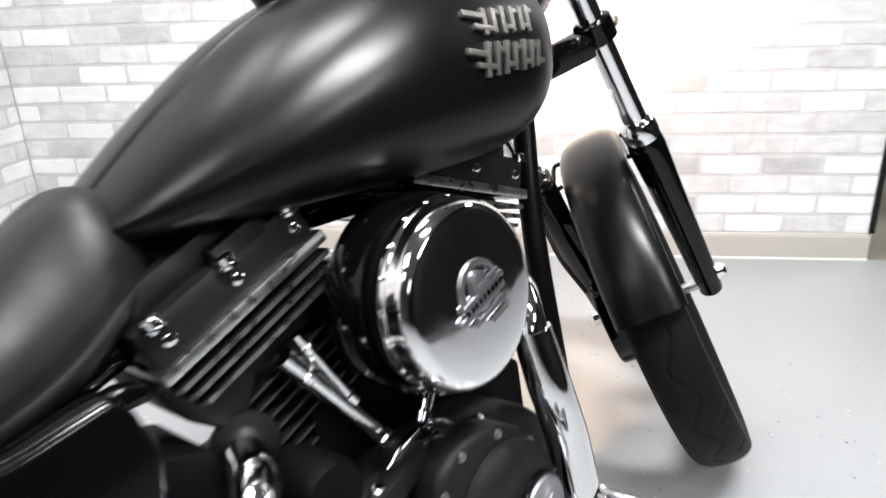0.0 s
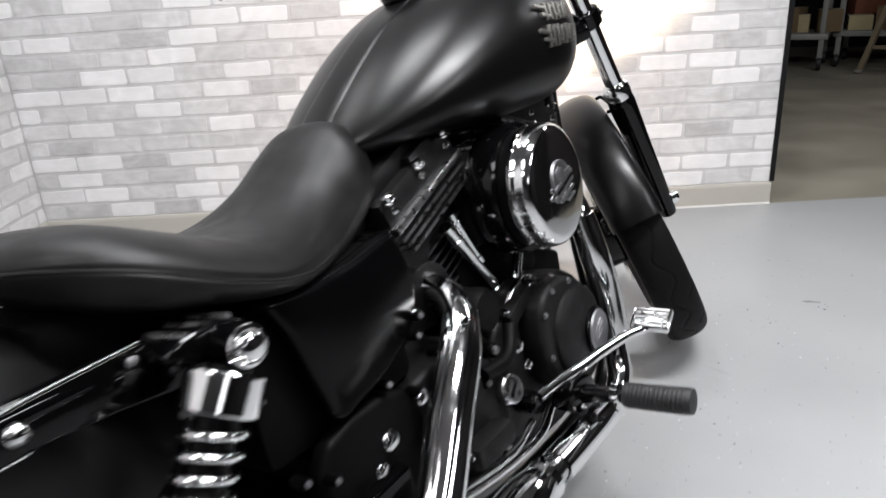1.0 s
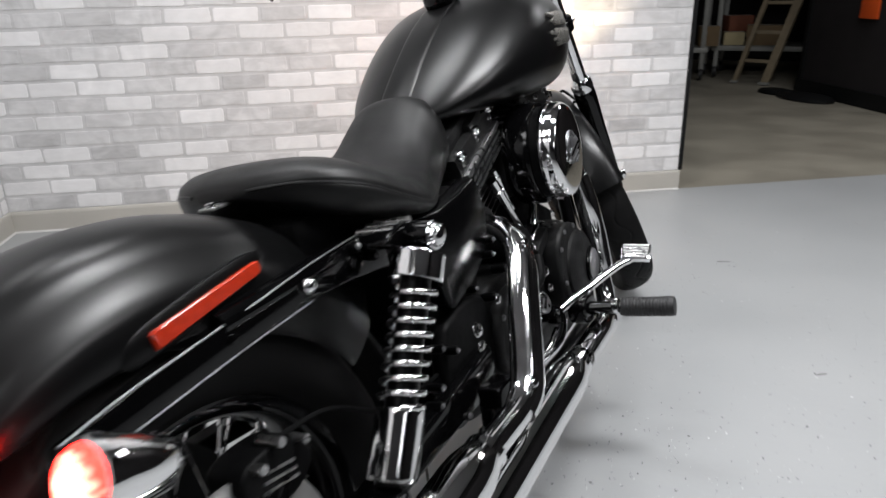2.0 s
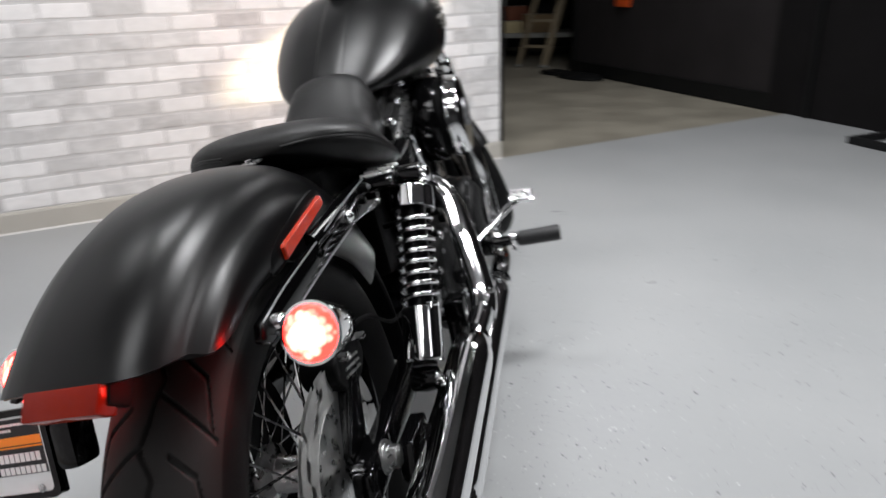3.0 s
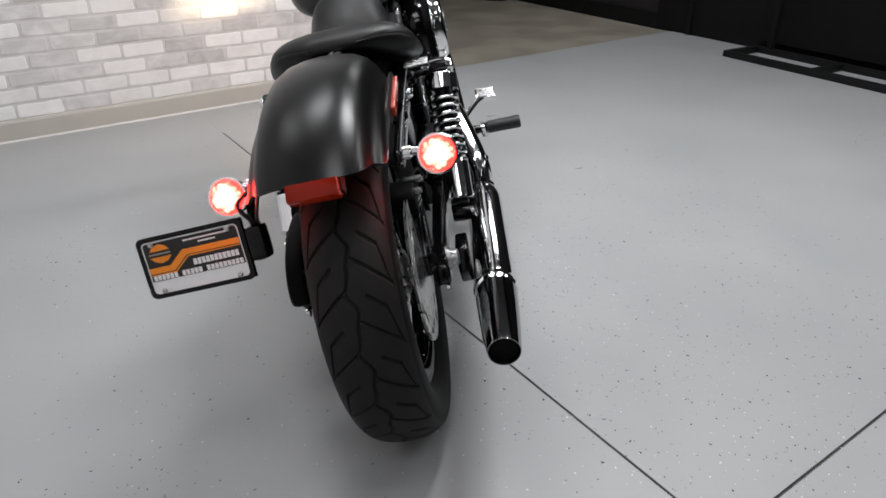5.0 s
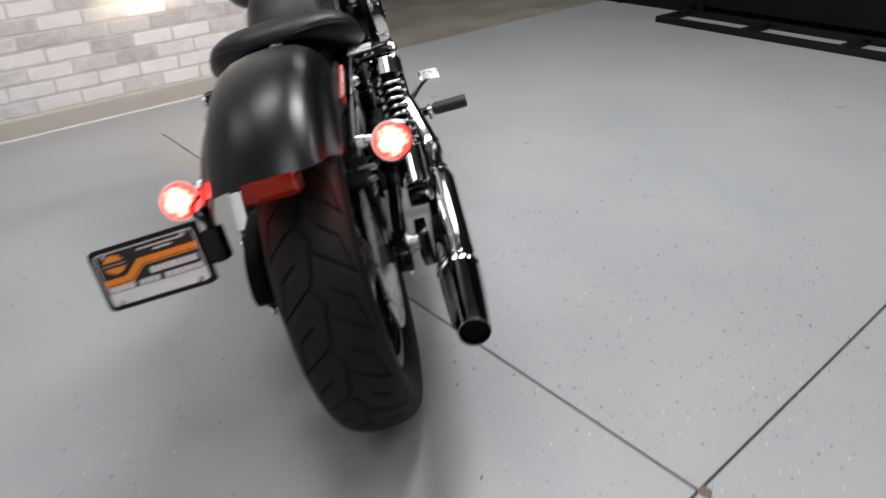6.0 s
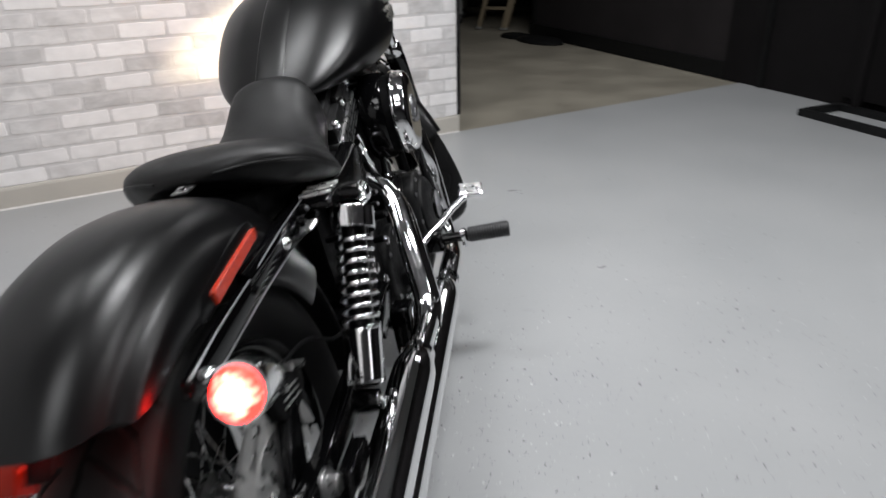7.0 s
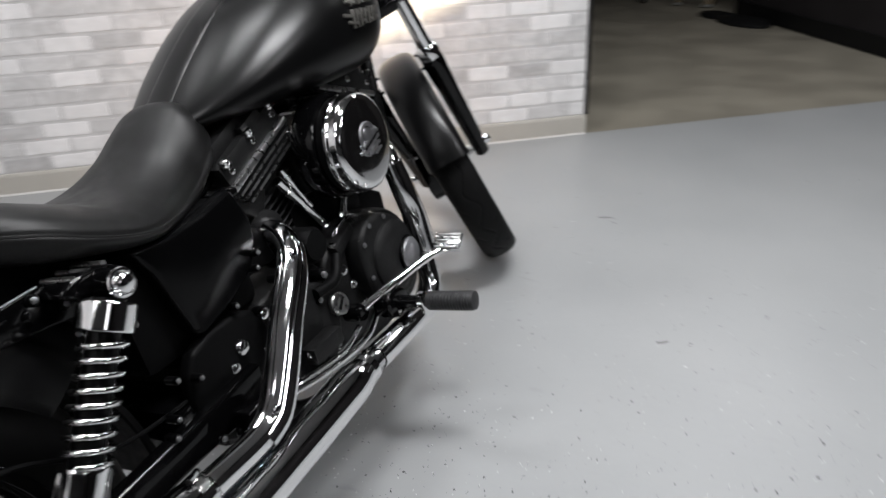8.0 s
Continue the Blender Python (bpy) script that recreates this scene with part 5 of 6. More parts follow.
part("battery_tray", box((0, 0.42, 0.645), (0.17, 0.20, 0.05), bevel=0.015), PLASTIC, bike)

# ---- engine ----
crankcase = part("crankcase", prism(rounded([(0.86, 0.205), (1.02, 0.195), (1.13, 0.225), (1.165, 0.31), (1.125, 0.40), (1.04, 0.455), (0.92, 0.465), (0.82, 0.43), (0.79, 0.34), (0.81, 0.25)], 3), -0.13, 0.125, 0.012), WRINKLE, bike, "wrinkle black crankcase")
cam_cover = part("cam_cover", prism(rounded([(0.893, 0.430), (0.930, 0.462), (0.990, 0.460), (1.045, 0.427), (1.078, 0.363), (1.082, 0.307), (1.050, 0.267), (0.990, 0.254), (0.925, 0.280), (0.888, 0.345)], 3), 0.12, 0.172, 0.012), WRINKLE, bike, "wrinkle black cam cover")
part("cam_bulge", lathe([(0.080, 0.0), (0.078, 0.008), (0.066, 0.016), (0.045, 0.02), (0.0, 0.021)], V(0.170, 0.992, 0.358), (1, 0, 0), 40), WRINKLE, cam_cover)
part("timer_cover", lathe([(0.040, 0.0), (0.042, 0.006), (0.040, 0.012), (0.034, 0.013), (0.032, 0.010), (0.0, 0.010)], V(0.184, 1.022, 0.348), (1, 0.05, 0), 32), GLOSS, cam_cover, "round timer cover")
part("timer_ring", lathe([(0.0335, 0.009), (0.0365, 0.0125), (0.0335, 0.0155), (0.0295, 0.0135)], V(0.184, 1.022, 0.348), (1, 0.05, 0), 32), DULL, cam_cover, "bright ring")
for k, (dy, dz, w) in enumerate(((0.0, 0.010, 0.030), (0.0, 0.0, 0.038), (0.0, -0.010, 0.026))):
    part("timer_bar", box((0.197, 1.022 + dy, 0.348 + dz), (0.003, w, 0.0022), pose(0, 0, 0, 28, 0, 0), 0.001), DULL, cam_cover)
for y, z in ((0.900, 0.425), (0.934, 0.453), (0.992, 0.450), (1.042, 0.416), (1.074, 0.362), (1.072, 0.297), (0.990, 0.264), (0.930, 0.290), (0.897, 0.352)):
    bolt((0.172, y, z), (1, 0, 0), 0.0044, cam_cover, DULL)
transmission = part("transmission", prism(rounded([(0.60, 0.42), (0.68, 0.445), (0.80, 0.44), (0.83, 0.36), (0.82, 0.26), (0.72, 0.235), (0.62, 0.26), (0.58, 0.34)], 3), -0.12, 0.118, 0.012), WRINKLE, bike, "wrinkle black gearbox")
part("gearbox_cover", prism(rounded([(0.625, 0.40), (0.70, 0.425), (0.78, 0.405), (0.80, 0.33), (0.77, 0.265), (0.69, 0.25), (0.62, 0.285), (0.605, 0.34)], 3), 0.115, 0.145, 0.010), WRINKLE, transmission, "black gearbox end cover")
for y, z in ((0.630, 0.392), (0.70, 0.415), (0.772, 0.396), (0.788, 0.33), (0.765, 0.275), (0.69, 0.260), (0.625, 0.29)):
    bolt((0.145, y, z), (1, 0, 0), 0.0046, transmission, DULL)
part("oil_filler", lathe([(0.019, -0.04), (0.019, 0.0), (0.0215, 0.002), (0.0225, 0.012), (0.019, 0.015)], V(0.150, 0.788, 0.351), V(0.94, -0.1, 0.3), 28), STEEL, transmission, "bright-rimmed oil filler cap")
part("filler_top", lathe([(0.0185, 0.0125), (0.016, 0.0135), (0.0, 0.0138)], V(0.150, 0.788, 0.351), V(0.94, -0.1, 0.3), 24), WRINKLE, transmission, "black filler cap face")
part("filler_slot", box((0.1640, 0.7865, 0.3555), (0.004, 0.030, 0.006), pose(0, 0, 0, 35, -17, 0), 0.001), PLASTIC, transmission)
part("starter", tube([V(0.02, 0.80, 0.475), V(0.13, 0.80, 0.475), V(0.14, 0.80, 0.475)], [0.036, 0.036, 0.03], 24), PLASTIC, bike, "black starter motor")
part("breather_tube", tube([V(0.14, 0.845, 0.43), V(0.155, 0.80, 0.40), V(0.15, 0.74, 0.40)], 0.011, 12, 5), PLASTIC, bike)
part("lower_tube", tube([V(0.15, 0.90, 0.27), V(0.165, 0.82, 0.255), V(0.16, 0.70, 0.262), V(0.15, 0.60, 0.28)], 0.010, 12, 6), CHROME, bike, "chrome oil line")
part("oil_filter", tube([V(0.05, 1.16, 0.26), V(0.05, 1.24, 0.25)], 0.038, 24), GLOSS, bike, "black oil filter")
part("primary_case", prism(rounded([(0.66, 0.42), (0.80, 0.44), (1.05, 0.44), (1.14, 0.36), (1.10, 0.24), (0.90, 0.21), (0.70, 0.23), (0.62, 0.32)], 3), -0.20, -0.125, 0.012), WRINKLE, bike, "black primary cover")

DARK_FIN = material("worn_black_fin", (0.028, 0.028, 0.03), 0.45, 0.2, mottle=0.4, mottle_size=0.01)
CRANK = V(0.0, 0.930, 0.332)


def cylinder(sign):
    """sign -1: the rear cylinder, +1: the front one."""
    lean = radians(18.5 if sign > 0 else -22.5)
    up = V(0, math.sin(lean), math.cos(lean))
    fw = V(0, math.cos(lean), -math.sin(lean))
    M = Matrix((V(1, 0, 0), fw, up)).transposed().to_4x4()
    M.translation = V(0.0, 0.998, 0.358) if sign > 0 else CRANK

    def blk(name, h0, h1, wx, wv, mat, parent, label="", bevel=0.006, v0=0.0):
        return part(name, moved(box((0, v0, (h0 + h1) / 2), (2 * wx, 2 * wv, h1 - h0), bevel=bevel), M), mat, parent, label)

    barrel = part("cylinder", moved(lathe([(0.062, 0.10), (0.062, 0.315)], (0, 0, 0), (0, 0, 1), 32), M), WRINKLE, bike, "wrinkle black finned cylinder")
    for k in range(10):
        h = 0.150 + 0.0145 * k
        part("fin", moved(box((0, 0, h), (0.140, 0.128, 0.0042), bevel=0.0018), M), WRINKLE, barrel)
        part("fin_edge", moved(box((0.0702, 0, h), (0.0012, 0.112, 0.0030)), M), DARK_FIN, barrel)
    head = part("cylinder_head", moved(box((0, 0, 0.325), (0.13, 0.15, 0.07), bevel=0.01), M), WRINKLE, bike, "black finned cylinder head")
    for k in range(3):
        h = 0.3225 + 0.0125 * k
        wv = 0.088 + 0.005 * k
        part("fin", moved(box((0, 0, h), (0.182, 2 * wv, 0.0055), bevel=0.002), M), WRINKLE, head)
        part("fin_edge", moved(box((0.0912, 0, h), (0.0016, 2 * wv - 0.006, 0.0046)), M), STEEL, head, "bright machined fin edge")
        part("fin_edge", moved(box((0, -wv - 0.0002, h), (0.176, 0.0016, 0.0046)), M), STEEL, head, "bright machined fin edge")
    rocker = blk("rocker_cover", 0.366, 0.412, 0.087, 0.098, WRINKLE, bike, "wrinkle black rocker cover", 0.010)
    blk("rocker_flange", 0.358, 0.371, 0.093, 0.102, STEEL, rocker, "machined flange", 0.003)
    blk("rocker_top", 0.408, 0.440, 0.070, 0.085, WRINKLE, rocker, "", 0.012, -0.004)
    blk("rocker_step", 0.395, 0.425, 0.086, 0.032, WRINKLE, rocker, "", 0.008, 0.03)
    for v in (-0.079, 0.005, 0.085):
        pos = M @ V(0.088, v, 0.404)
        bolt(pos, up, 0.0095, rocker, CHROME, "cover_bolt", 0.013)
        bolt(M @ V(0.086, v * 0.95, 0.389), (1, 0, 0), 0.0055, rocker)
    return M


for sign in (-1, 1):
    M = cylinder(sign)
    for (y0, z0), (y1, z1), r in (((0.809, 0.606), (0.906, 0.468), 0.0088), ((0.828, 0.622), (0.876, 0.528), 0.0052)):
        a = V(0.088, CRANK.y - sign * (y0 - CRANK.y), z0) if sign > 0 else V(0.088, y0, z0)
        b = V(0.096, CRANK.y - sign * (y1 - CRANK.y), z1) if sign > 0 else V(0.090, y1, z1)
        d = (a - b).normalized()
        rod = part("pushrod_tube", tube([b, b + d * 0.012, b + d * 0.014, b.lerp(a, 0.55), b.lerp(a, 0.552), a], [r * 1.35, r * 1.35, r, r, r * 1.22, r * 1.22], 16), CHROME, bike, "chrome pushrod tube")
        part("collar", lathe([(r * 1.3, -0.006), (r * 1.5, -0.004), (r * 1.5, 0.004), (r * 1.2, 0.006)], b.lerp(a, 0.80), d, 16), CHROME, rod)
    part("tappet_clamp", tube([V(0.118, CRANK.y + sign * 0.052, 0.452), V(0.120, CRANK.y + sign * 0.030, 0.468), V(0.120, CRANK.y + sign * 0.004, 0.476)], 0.0055, 10, 4), CHROME, bike, "chrome tappet clamp")
    part("tappet_block", box((0.118, CRANK.y + sign * 0.045, 0.447), (0.05, 0.075, 0.025), pose(0, 0, 0, -22 * sign, 0, 0), 0.005), WRINKLE, bike)
    bolt((0.130, CRANK.y + sign * 0.015, 0.462), (0.5, 0, 1), 0.007, bike)
    bolt((0.130, CRANK.y + sign * 0.078, 0.448), (0.5, 0, 1), 0.007, bike)

part("lifter_housing", box((0.0, 0.95, 0.495), (0.15, 0.24, 0.10), bevel=0.02), PLASTIC, bike, "black lifter housing between the cylinders")
part("front_engine_mount", prism([(1.04, 0.50), (1.10, 0.485), (1.175, 0.445), (1.17, 0.37), (1.08, 0.38), (1.04, 0.42)], -0.09, 0.06, 0.008), PLASTIC, bike, "black front engine mount")
part("intake", box((0.02, 0.942, 0.60), (0.14, 0.12, 0.11), bevel=0.02), WRINKLE, bike, "black intake manifold")
part("upper_motor_mount", box((0.0, 0.95, 0.722), (0.09, 0.10, 0.03), bevel=0.006), GLOSS, bike)

# air cleaner: black backing, chrome drum with a flat face, raised emblem
AC = V(0.0, 0.958, 0.622)
AXA = V(1.0, 0.05, 0.0).normalized()
AY = V(0, 0, 1).cross(AXA).normalized()
air = part("air_cleaner", lathe([(0.05, 0.085), (0.097, 0.090), (0.104, 0.097), (0.106, 0.108), (0.1065, 0.140), (0.103, 0.148), (0.0, 0.150)], AC, AXA, 64), GLOSS, bike, "chrome round air cleaner on black backplate")
part("cover", lathe([(0.096, 0.165), (0.1005, 0.1665), (0.1020, 0.170), (0.1020, 0.174), (0.0998, 0.1775), (0.0990, 0.180), (0.0985, 0.189), (0.0975, 0.1935), (0.0945, 0.1995), (0.0900, 0.2034), (0.0850, 0.2052), (0.0800, 0.2058), (0.055, 0.2064), (0.0, 0.2068)], AC, AXA, 96), CHROME, air, "polished chrome cover with a flat face")
part("gasket_band", lathe([(0.092, 0.146), (0.095, 0.148), (0.095, 0.167), (0.090, 0.168)], AC, AXA, 48), PLASTIC, air)
for k in range(20):
    a = 2 * math.pi * (k + 0.5) / 20
    bolt(AC + AXA * 0.174 + AY * (0.1000 * math.cos(a)) + V(0, 0, 0.1000 * math.sin(a)), AY * math.cos(a) + V(0, 0, math.sin(a)) + AXA * 0.8, 0.0028, air, name="rim_stud")
em = AC + AXA * 0.2066
EM = Matrix((AY, V(0, 0, 1), AXA)).transposed().to_4x4()
EM.translation = em
# raised emblem: a ring, a shield and three slanted wing bars
bm = bmesh.new()
add_lathe(bm, [(0.027, 0.0), (0.0275, 0.003), (0.031, 0.0036), (0.034, 0.003), (0.0345, 0.0)], (0.002, 0.008, 0), (0, 0, 1), 44)
EM = EM @ Matrix.Diagonal((0.88, 0.88, 1.0, 1.0))
emblem = part("emblem", moved(bm, EM), DULL, air, "raised round emblem of plain shapes")
shield = rounded([(-0.012, -0.016), (0.0, -0.024), (0.012, -0.016), (0.014, 0.008), (0.009, 0.020), (0.0, 0.023), (-0.009, 0.020), (-0.014, 0.008)], 3)
bm = bmesh.new()
add_loft(bm, [[V(x + 0.002, y + 0.006, 0.0) for x, y in shield], [V(x + 0.002, y + 0.006, 0.004) for x, y in shield], [V(x * 0.8 + 0.002, y * 0.8 + 0.006, 0.0055) for x, y in shield]])
part("emblem_shield", moved(bm, EM), DULL, emblem)
for x, y, w, h in ((0.004, 0.004, 0.078, 0.0075), (0.001, -0.009, 0.084, 0.0075), (0.010, -0.021, 0.062, 0.006), (0.012, 0.016, 0.046, 0.005), (0.026, -0.030, 0.032, 0.004)):
    part("emblem_bar", moved(box((x, y, 0.0035), (w, h, 0.005), pose(0, 0, 0, 0, 0, 17), 0.0014), EM), DULL, emblem)
for k in range(9):
    part("emblem_stroke", moved(box((-0.030 + 0.0078 * k, -0.011 + 0.0024 * k, 0.0066), (0.0032, 0.0058, 0.0016), pose(0, 0, 0, 0, 0, 17)), EM), GLOSS, emblem)
for k in range(12):
    a = 2 * math.pi * k / 12
    bolt(AC + AXA * 0.128 + V(0, 0.1035 * math.cos(a), 0.1035 * math.sin(a)), (1, 0, 0), 0.003, air)

# ---- foot controls ----
part("peg_mount", prism(rounded([(0.865, 0.318), (0.90, 0.322), (0.938, 0.306), (0.94, 0.275), (0.90, 0.262), (0.865, 0.278)], 3), 0.175, 0.215, 0.006), GLOSS, bike, "black foot control mount")
part("peg_bracket", tube([V(0.20, 0.90, 0.292), V(0.275, 0.912, 0.289)], [0.016, 0.012], 16), GLOSS, bike)
peg = part("foot_peg", lathe([(0.012, 0.0), (0.019, 0.003), (0.0195, 0.05), (0.0205, 0.10), (0.019, 0.107), (0.0, 0.109)], V(0.275, 0.915, 0.2885), V(1, 0.02, -0.01), 28), GRIP, bike, "black ribbed rubber foot peg")
for k in range(14):
    part("rib", lathe([(0.0198, 0.0), (0.0201, 0.001), (0.0201, 0.0035), (0.0198, 0.0045)], V(0.282 + 0.0067 * k, 0.915, 0.2885 - 0.00006 * k), V(1, 0.02, -0.01), 24), GRIP, peg)
part("peg_nut", lathe([(0.017, 0), (0.017, 0.012), (0.012, 0.016), (0.0, 0.016)], V(0.258, 0.913, 0.292), V(1, 0.02, 0), 14), CHROME, bike)
part("peg_nut", lathe([(0.009, 0), (0.009, 0.016), (0.0, 0.016)], V(0.266, 0.913, 0.262), V(0, 0, 1), 10), CHROME, bike)
pedal = part("brake_pedal", tube([V(0.165, 0.832, 0.311), V(0.182, 0.862, 0.321), V(0.210, 0.905, 0.333), V(0.238, 0.955, 0.346), V(0.262, 0.995, 0.354), V(0.279, 1.017, 0.356), V(0.288, 1.027, 0.364)], [0.0098, 0.0098, 0.0094, 0.0090, 0.0085, 0.008, 0.008], 16, 6), CHROME, bike, "chrome brake pedal arm")
pr = pose(0, 0, 0, 30, 6, 4)
part("pedal_pad", box((0.290, 1.030, 0.366), (0.064, 0.044, 0.013), pr, 0.005), CHROME, pedal, "chrome pedal pad with grooves")
for k in range(5):
    off = pr.to_3x3() @ V(0, -0.016 + 0.008 * k, 0.0075)
    part("pad_rib", box(V(0.290, 1.030, 0.366) + off, (0.054, 0.0035, 0.003), pr, 0.001), STEEL, pedal)
part("pedal_pivot", lathe([(0.018, -0.03), (0.019, 0.0), (0.015, 0.012), (0.0, 0.014)], V(0.165, 0.830, 0.308), (1, 0, 0), 20), GLOSS, bike)
part("brake_rod", tube([V(0.165, 0.815, 0.285), V(0.17, 0.74, 0.275), V(0.16, 0.62, 0.29)], 0.006, 10, 4), CHROME, bike)
part("master_cylinder", box((0.165, 0.70, 0.315), (0.035, 0.09, 0.035), bevel=0.008), WRINKLE, bike, "black rear master cylinder")
for p, ax, r in (((0.128, 0.553, 0.403), (1, 0, 0.2), 0.0105), ((0.155, 0.60, 0.44), (1, 0, 0), 0.007), ((0.16, 0.50, 0.40), (1, 0, 0), 0.007), ((0.155, 0.83, 0.405), (1, 0, 0.2), 0.009), ((0.15, 0.855, 0.36), (1, 0, 0), 0.008), ((0.145, 0.70, 0.47), (1, 0, 0), 0.008), ((0.165, 0.66, 0.32), (1, 0, 0), 0.007)):
    bolt(p, ax, r, bike)
# small bright heads of bolts and fittings about the gearbox and frame
for y, z, r in ((0.642, 0.536, 0.0040), (0.630, 0.513, 0.0040), (0.671, 0.472, 0.0048), (0.612, 0.441, 0.0048), (0.569, 0.473, 0.0040), (0.781, 0.421, 0.0072), (0.749, 0.383, 0.0056), (0.406, 0.441, 0.0040), (0.445, 0.419, 0.0040), (0.382, 0.389, 0.0040), (0.368, 0.366, 0.0040), (0.438, 0.308, 0.0050), (0.315, 0.623, 0.0040), (0.281, 0.647, 0.0048), (0.543, 0.283, 0.0056), (0.513, 0.288, 0.0040), (0.391, 0.546, 0.0032), (0.723, 0.266, 0.0040), (0.757, 0.259, 0.0040)):
    depth = 0.150 if z < 0.47 or y > 0.60 else 0.138
    bolt((depth, y, z), (1, -0.15, 0.15), r * 0.8, bike, DULL)
    part("bolt_boss", lathe([(r * 1.7, -0.03), (r * 1.7, -0.004), (r * 1.3, 0.0), (0.0, 0.0)], V(depth, y, z), (1, -0.15, 0.15), 14), SATIN, bike)
part("pivot_plate", prism(rounded([(0.46, 0.45), (0.60, 0.45), (0.63, 0.36), (0.58, 0.27), (0.48, 0.27), (0.43, 0.34)], 3), 0.10, 0.128, 0.010), PLASTIC, bike, "black swingarm pivot plate")
part("swingarm_bridge", box((0, 0.45, 0.335), (0.24, 0.10, 0.09), bevel=0.01), GLOSS, bike, "gloss black swingarm cross member")
part("gearbox_mount", box((-0.01, 0.55, 0.33), (0.23, 0.15, 0.16), bevel=0.015), WRINKLE, bike, "black gearbox mount")
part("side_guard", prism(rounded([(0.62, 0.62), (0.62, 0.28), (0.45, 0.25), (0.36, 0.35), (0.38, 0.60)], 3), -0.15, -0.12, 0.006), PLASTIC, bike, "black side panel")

# ---- floor stand of the partition ----
def partition_stand(origin, along, out, length, depth):
    root = new("partition_stand")
    root.matrix_world = Matrix((along, out, V(0, 0, 1))).transposed().to_4x4()
    root.matrix_world = Matrix.Translation(origin) @ root.matrix_world
    tagged(root, "black square-tube steel base frame lying on the floor", "floor stand")
    part("rail", box((length / 2, 0, 0.02), (length, 0.045, 0.04), bevel=0.003), BLACK_STEEL, root)
    part("rail", box((length / 2, depth, 0.02), (length, 0.045, 0.04), bevel=0.003), BLACK_STEEL, root)
    x = 0.022
    while x < length:
        part("crossbar", box((x, depth / 2, 0.021), (0.045, depth - 0.046, 0.04), bevel=0.003), BLACK_STEEL, root)
        x += 0.62
    part("upright", box((0.12, depth, 1.0), (0.04, 0.04, 1.92), bevel=0.003), DEEP_BLACK, root)
    part("upright", box((length - 0.5, depth, 1.0), (0.04, 0.04, 1.92), bevel=0.003), DEEP_BLACK, root)
    part("panel", box((length / 2, depth + 0.04, 1.06), (length, 0.02, 1.98), bevel=0.004), DEEP_BLACK, root, "matt black cloth panel")
    return root


s_dir = V(0.4960, -0.8683, 0)
s_out = V(0.8683, 0.4960, 0)
partition_stand(V(1.990, 3.525, 0), s_dir, s_out, 3.6, 0.30)


# ---- things beyond the wall's end ----
def shelf_cart(where, turn):
    root = new("shelf_cart")
    root.matrix_world = pose(where[0], where[1], 0, 0, 0, turn)
    tagged(root, "grey wheeled shelf cart loaded with boxes", "cart")
    for x in (-0.55, 0.55):
        for y in (-0.28, 0.28):
            part("post", box((x, y, 0.61), (0.045, 0.045, 1.02), bevel=0.004), SHELF_GREY, root)
            part("caster", lathe([(0.02, -0.02), (0.055, -0.018), (0.06, 0), (0.055, 0.018), (0.02, 0.02)], (x, y, 0.06), (1, 0, 0), 18), GRIP, root)
    for z in (0.30, 1.08):
        part("shelf", box((0, 0, z), (1.2, 0.62, 0.05), bevel=0.005), SHELF_GREY, root)
    return root


def carton(where, size, turn, mat, label):
    ob = part("carton", box((0, 0, size[2] / 2), size, bevel=0.004), mat)
    ob.matrix_world = pose(*where, 0, 0, turn)
    tagged(ob, label, "box", "stored boxes")
    bm = box((0, 0, size[2] + 0.001), (size[0] * 0.98, 0.05, 0.002))
    part("tape", bm, SHELF_GREY, ob, smooth=False)
    return ob


def wooden_ladder():
    root = new("wooden_ladder")
    root.matrix_world = pose(-0.127, 7.27, 0, 0, 0, -20)
    tagged(root, "worn wooden ladder leaning beside the partition on the concrete", "ladder")
    tilt = V(0.24, 0.10, 1.0)
    for x, wide in ((0.0, 0.042), (0.30, 0.075)):
        bm = bmesh.new()
        ring = [V(x - wide / 2, -0.02, 0), V(x + wide / 2, -0.02, 0), V(x + wide / 2, 0.02, 0), V(x - wide / 2, 0.02, 0)]
        add_loft(bm, [ring, [p + tilt * 1.7 for p in ring]])
        stile = part("stile", bm, WOOD, root, smooth=False)
        part("foot", box((x, 0, 0.014), (wide + 0.02, 0.06, 0.026), bevel=0.006), SHELF_GREY, stile, "pale rubber foot")
    for k in range(6):
        c = V(0.15, 0, 0) + tilt * (0.22 + 0.27 * k)
        part("rung", box(c, (0.25, 0.03, 0.032), bevel=0.006), WOOD, root)
    return root


def floor_mat(where, size, turn):
    bm = lathe([(size, 0.0), (size, 0.018), (size * 0.9, 0.035), (size * 0.4, 0.05), (0.0, 0.052)], (0, 0, 0), (0, 0, 1), 28)
    bmesh.ops.scale(bm, vec=(1.0, 0.55, 1.0), verts=bm.verts)
    ob = part("dark_cloth", bm, BLACK_STEEL)
    ob.matrix_world = pose(where[0], where[1], -0.006, 0, 0, turn)
    return tagged(ob, "black cloth lying rumpled on the bare concrete", "cloth")


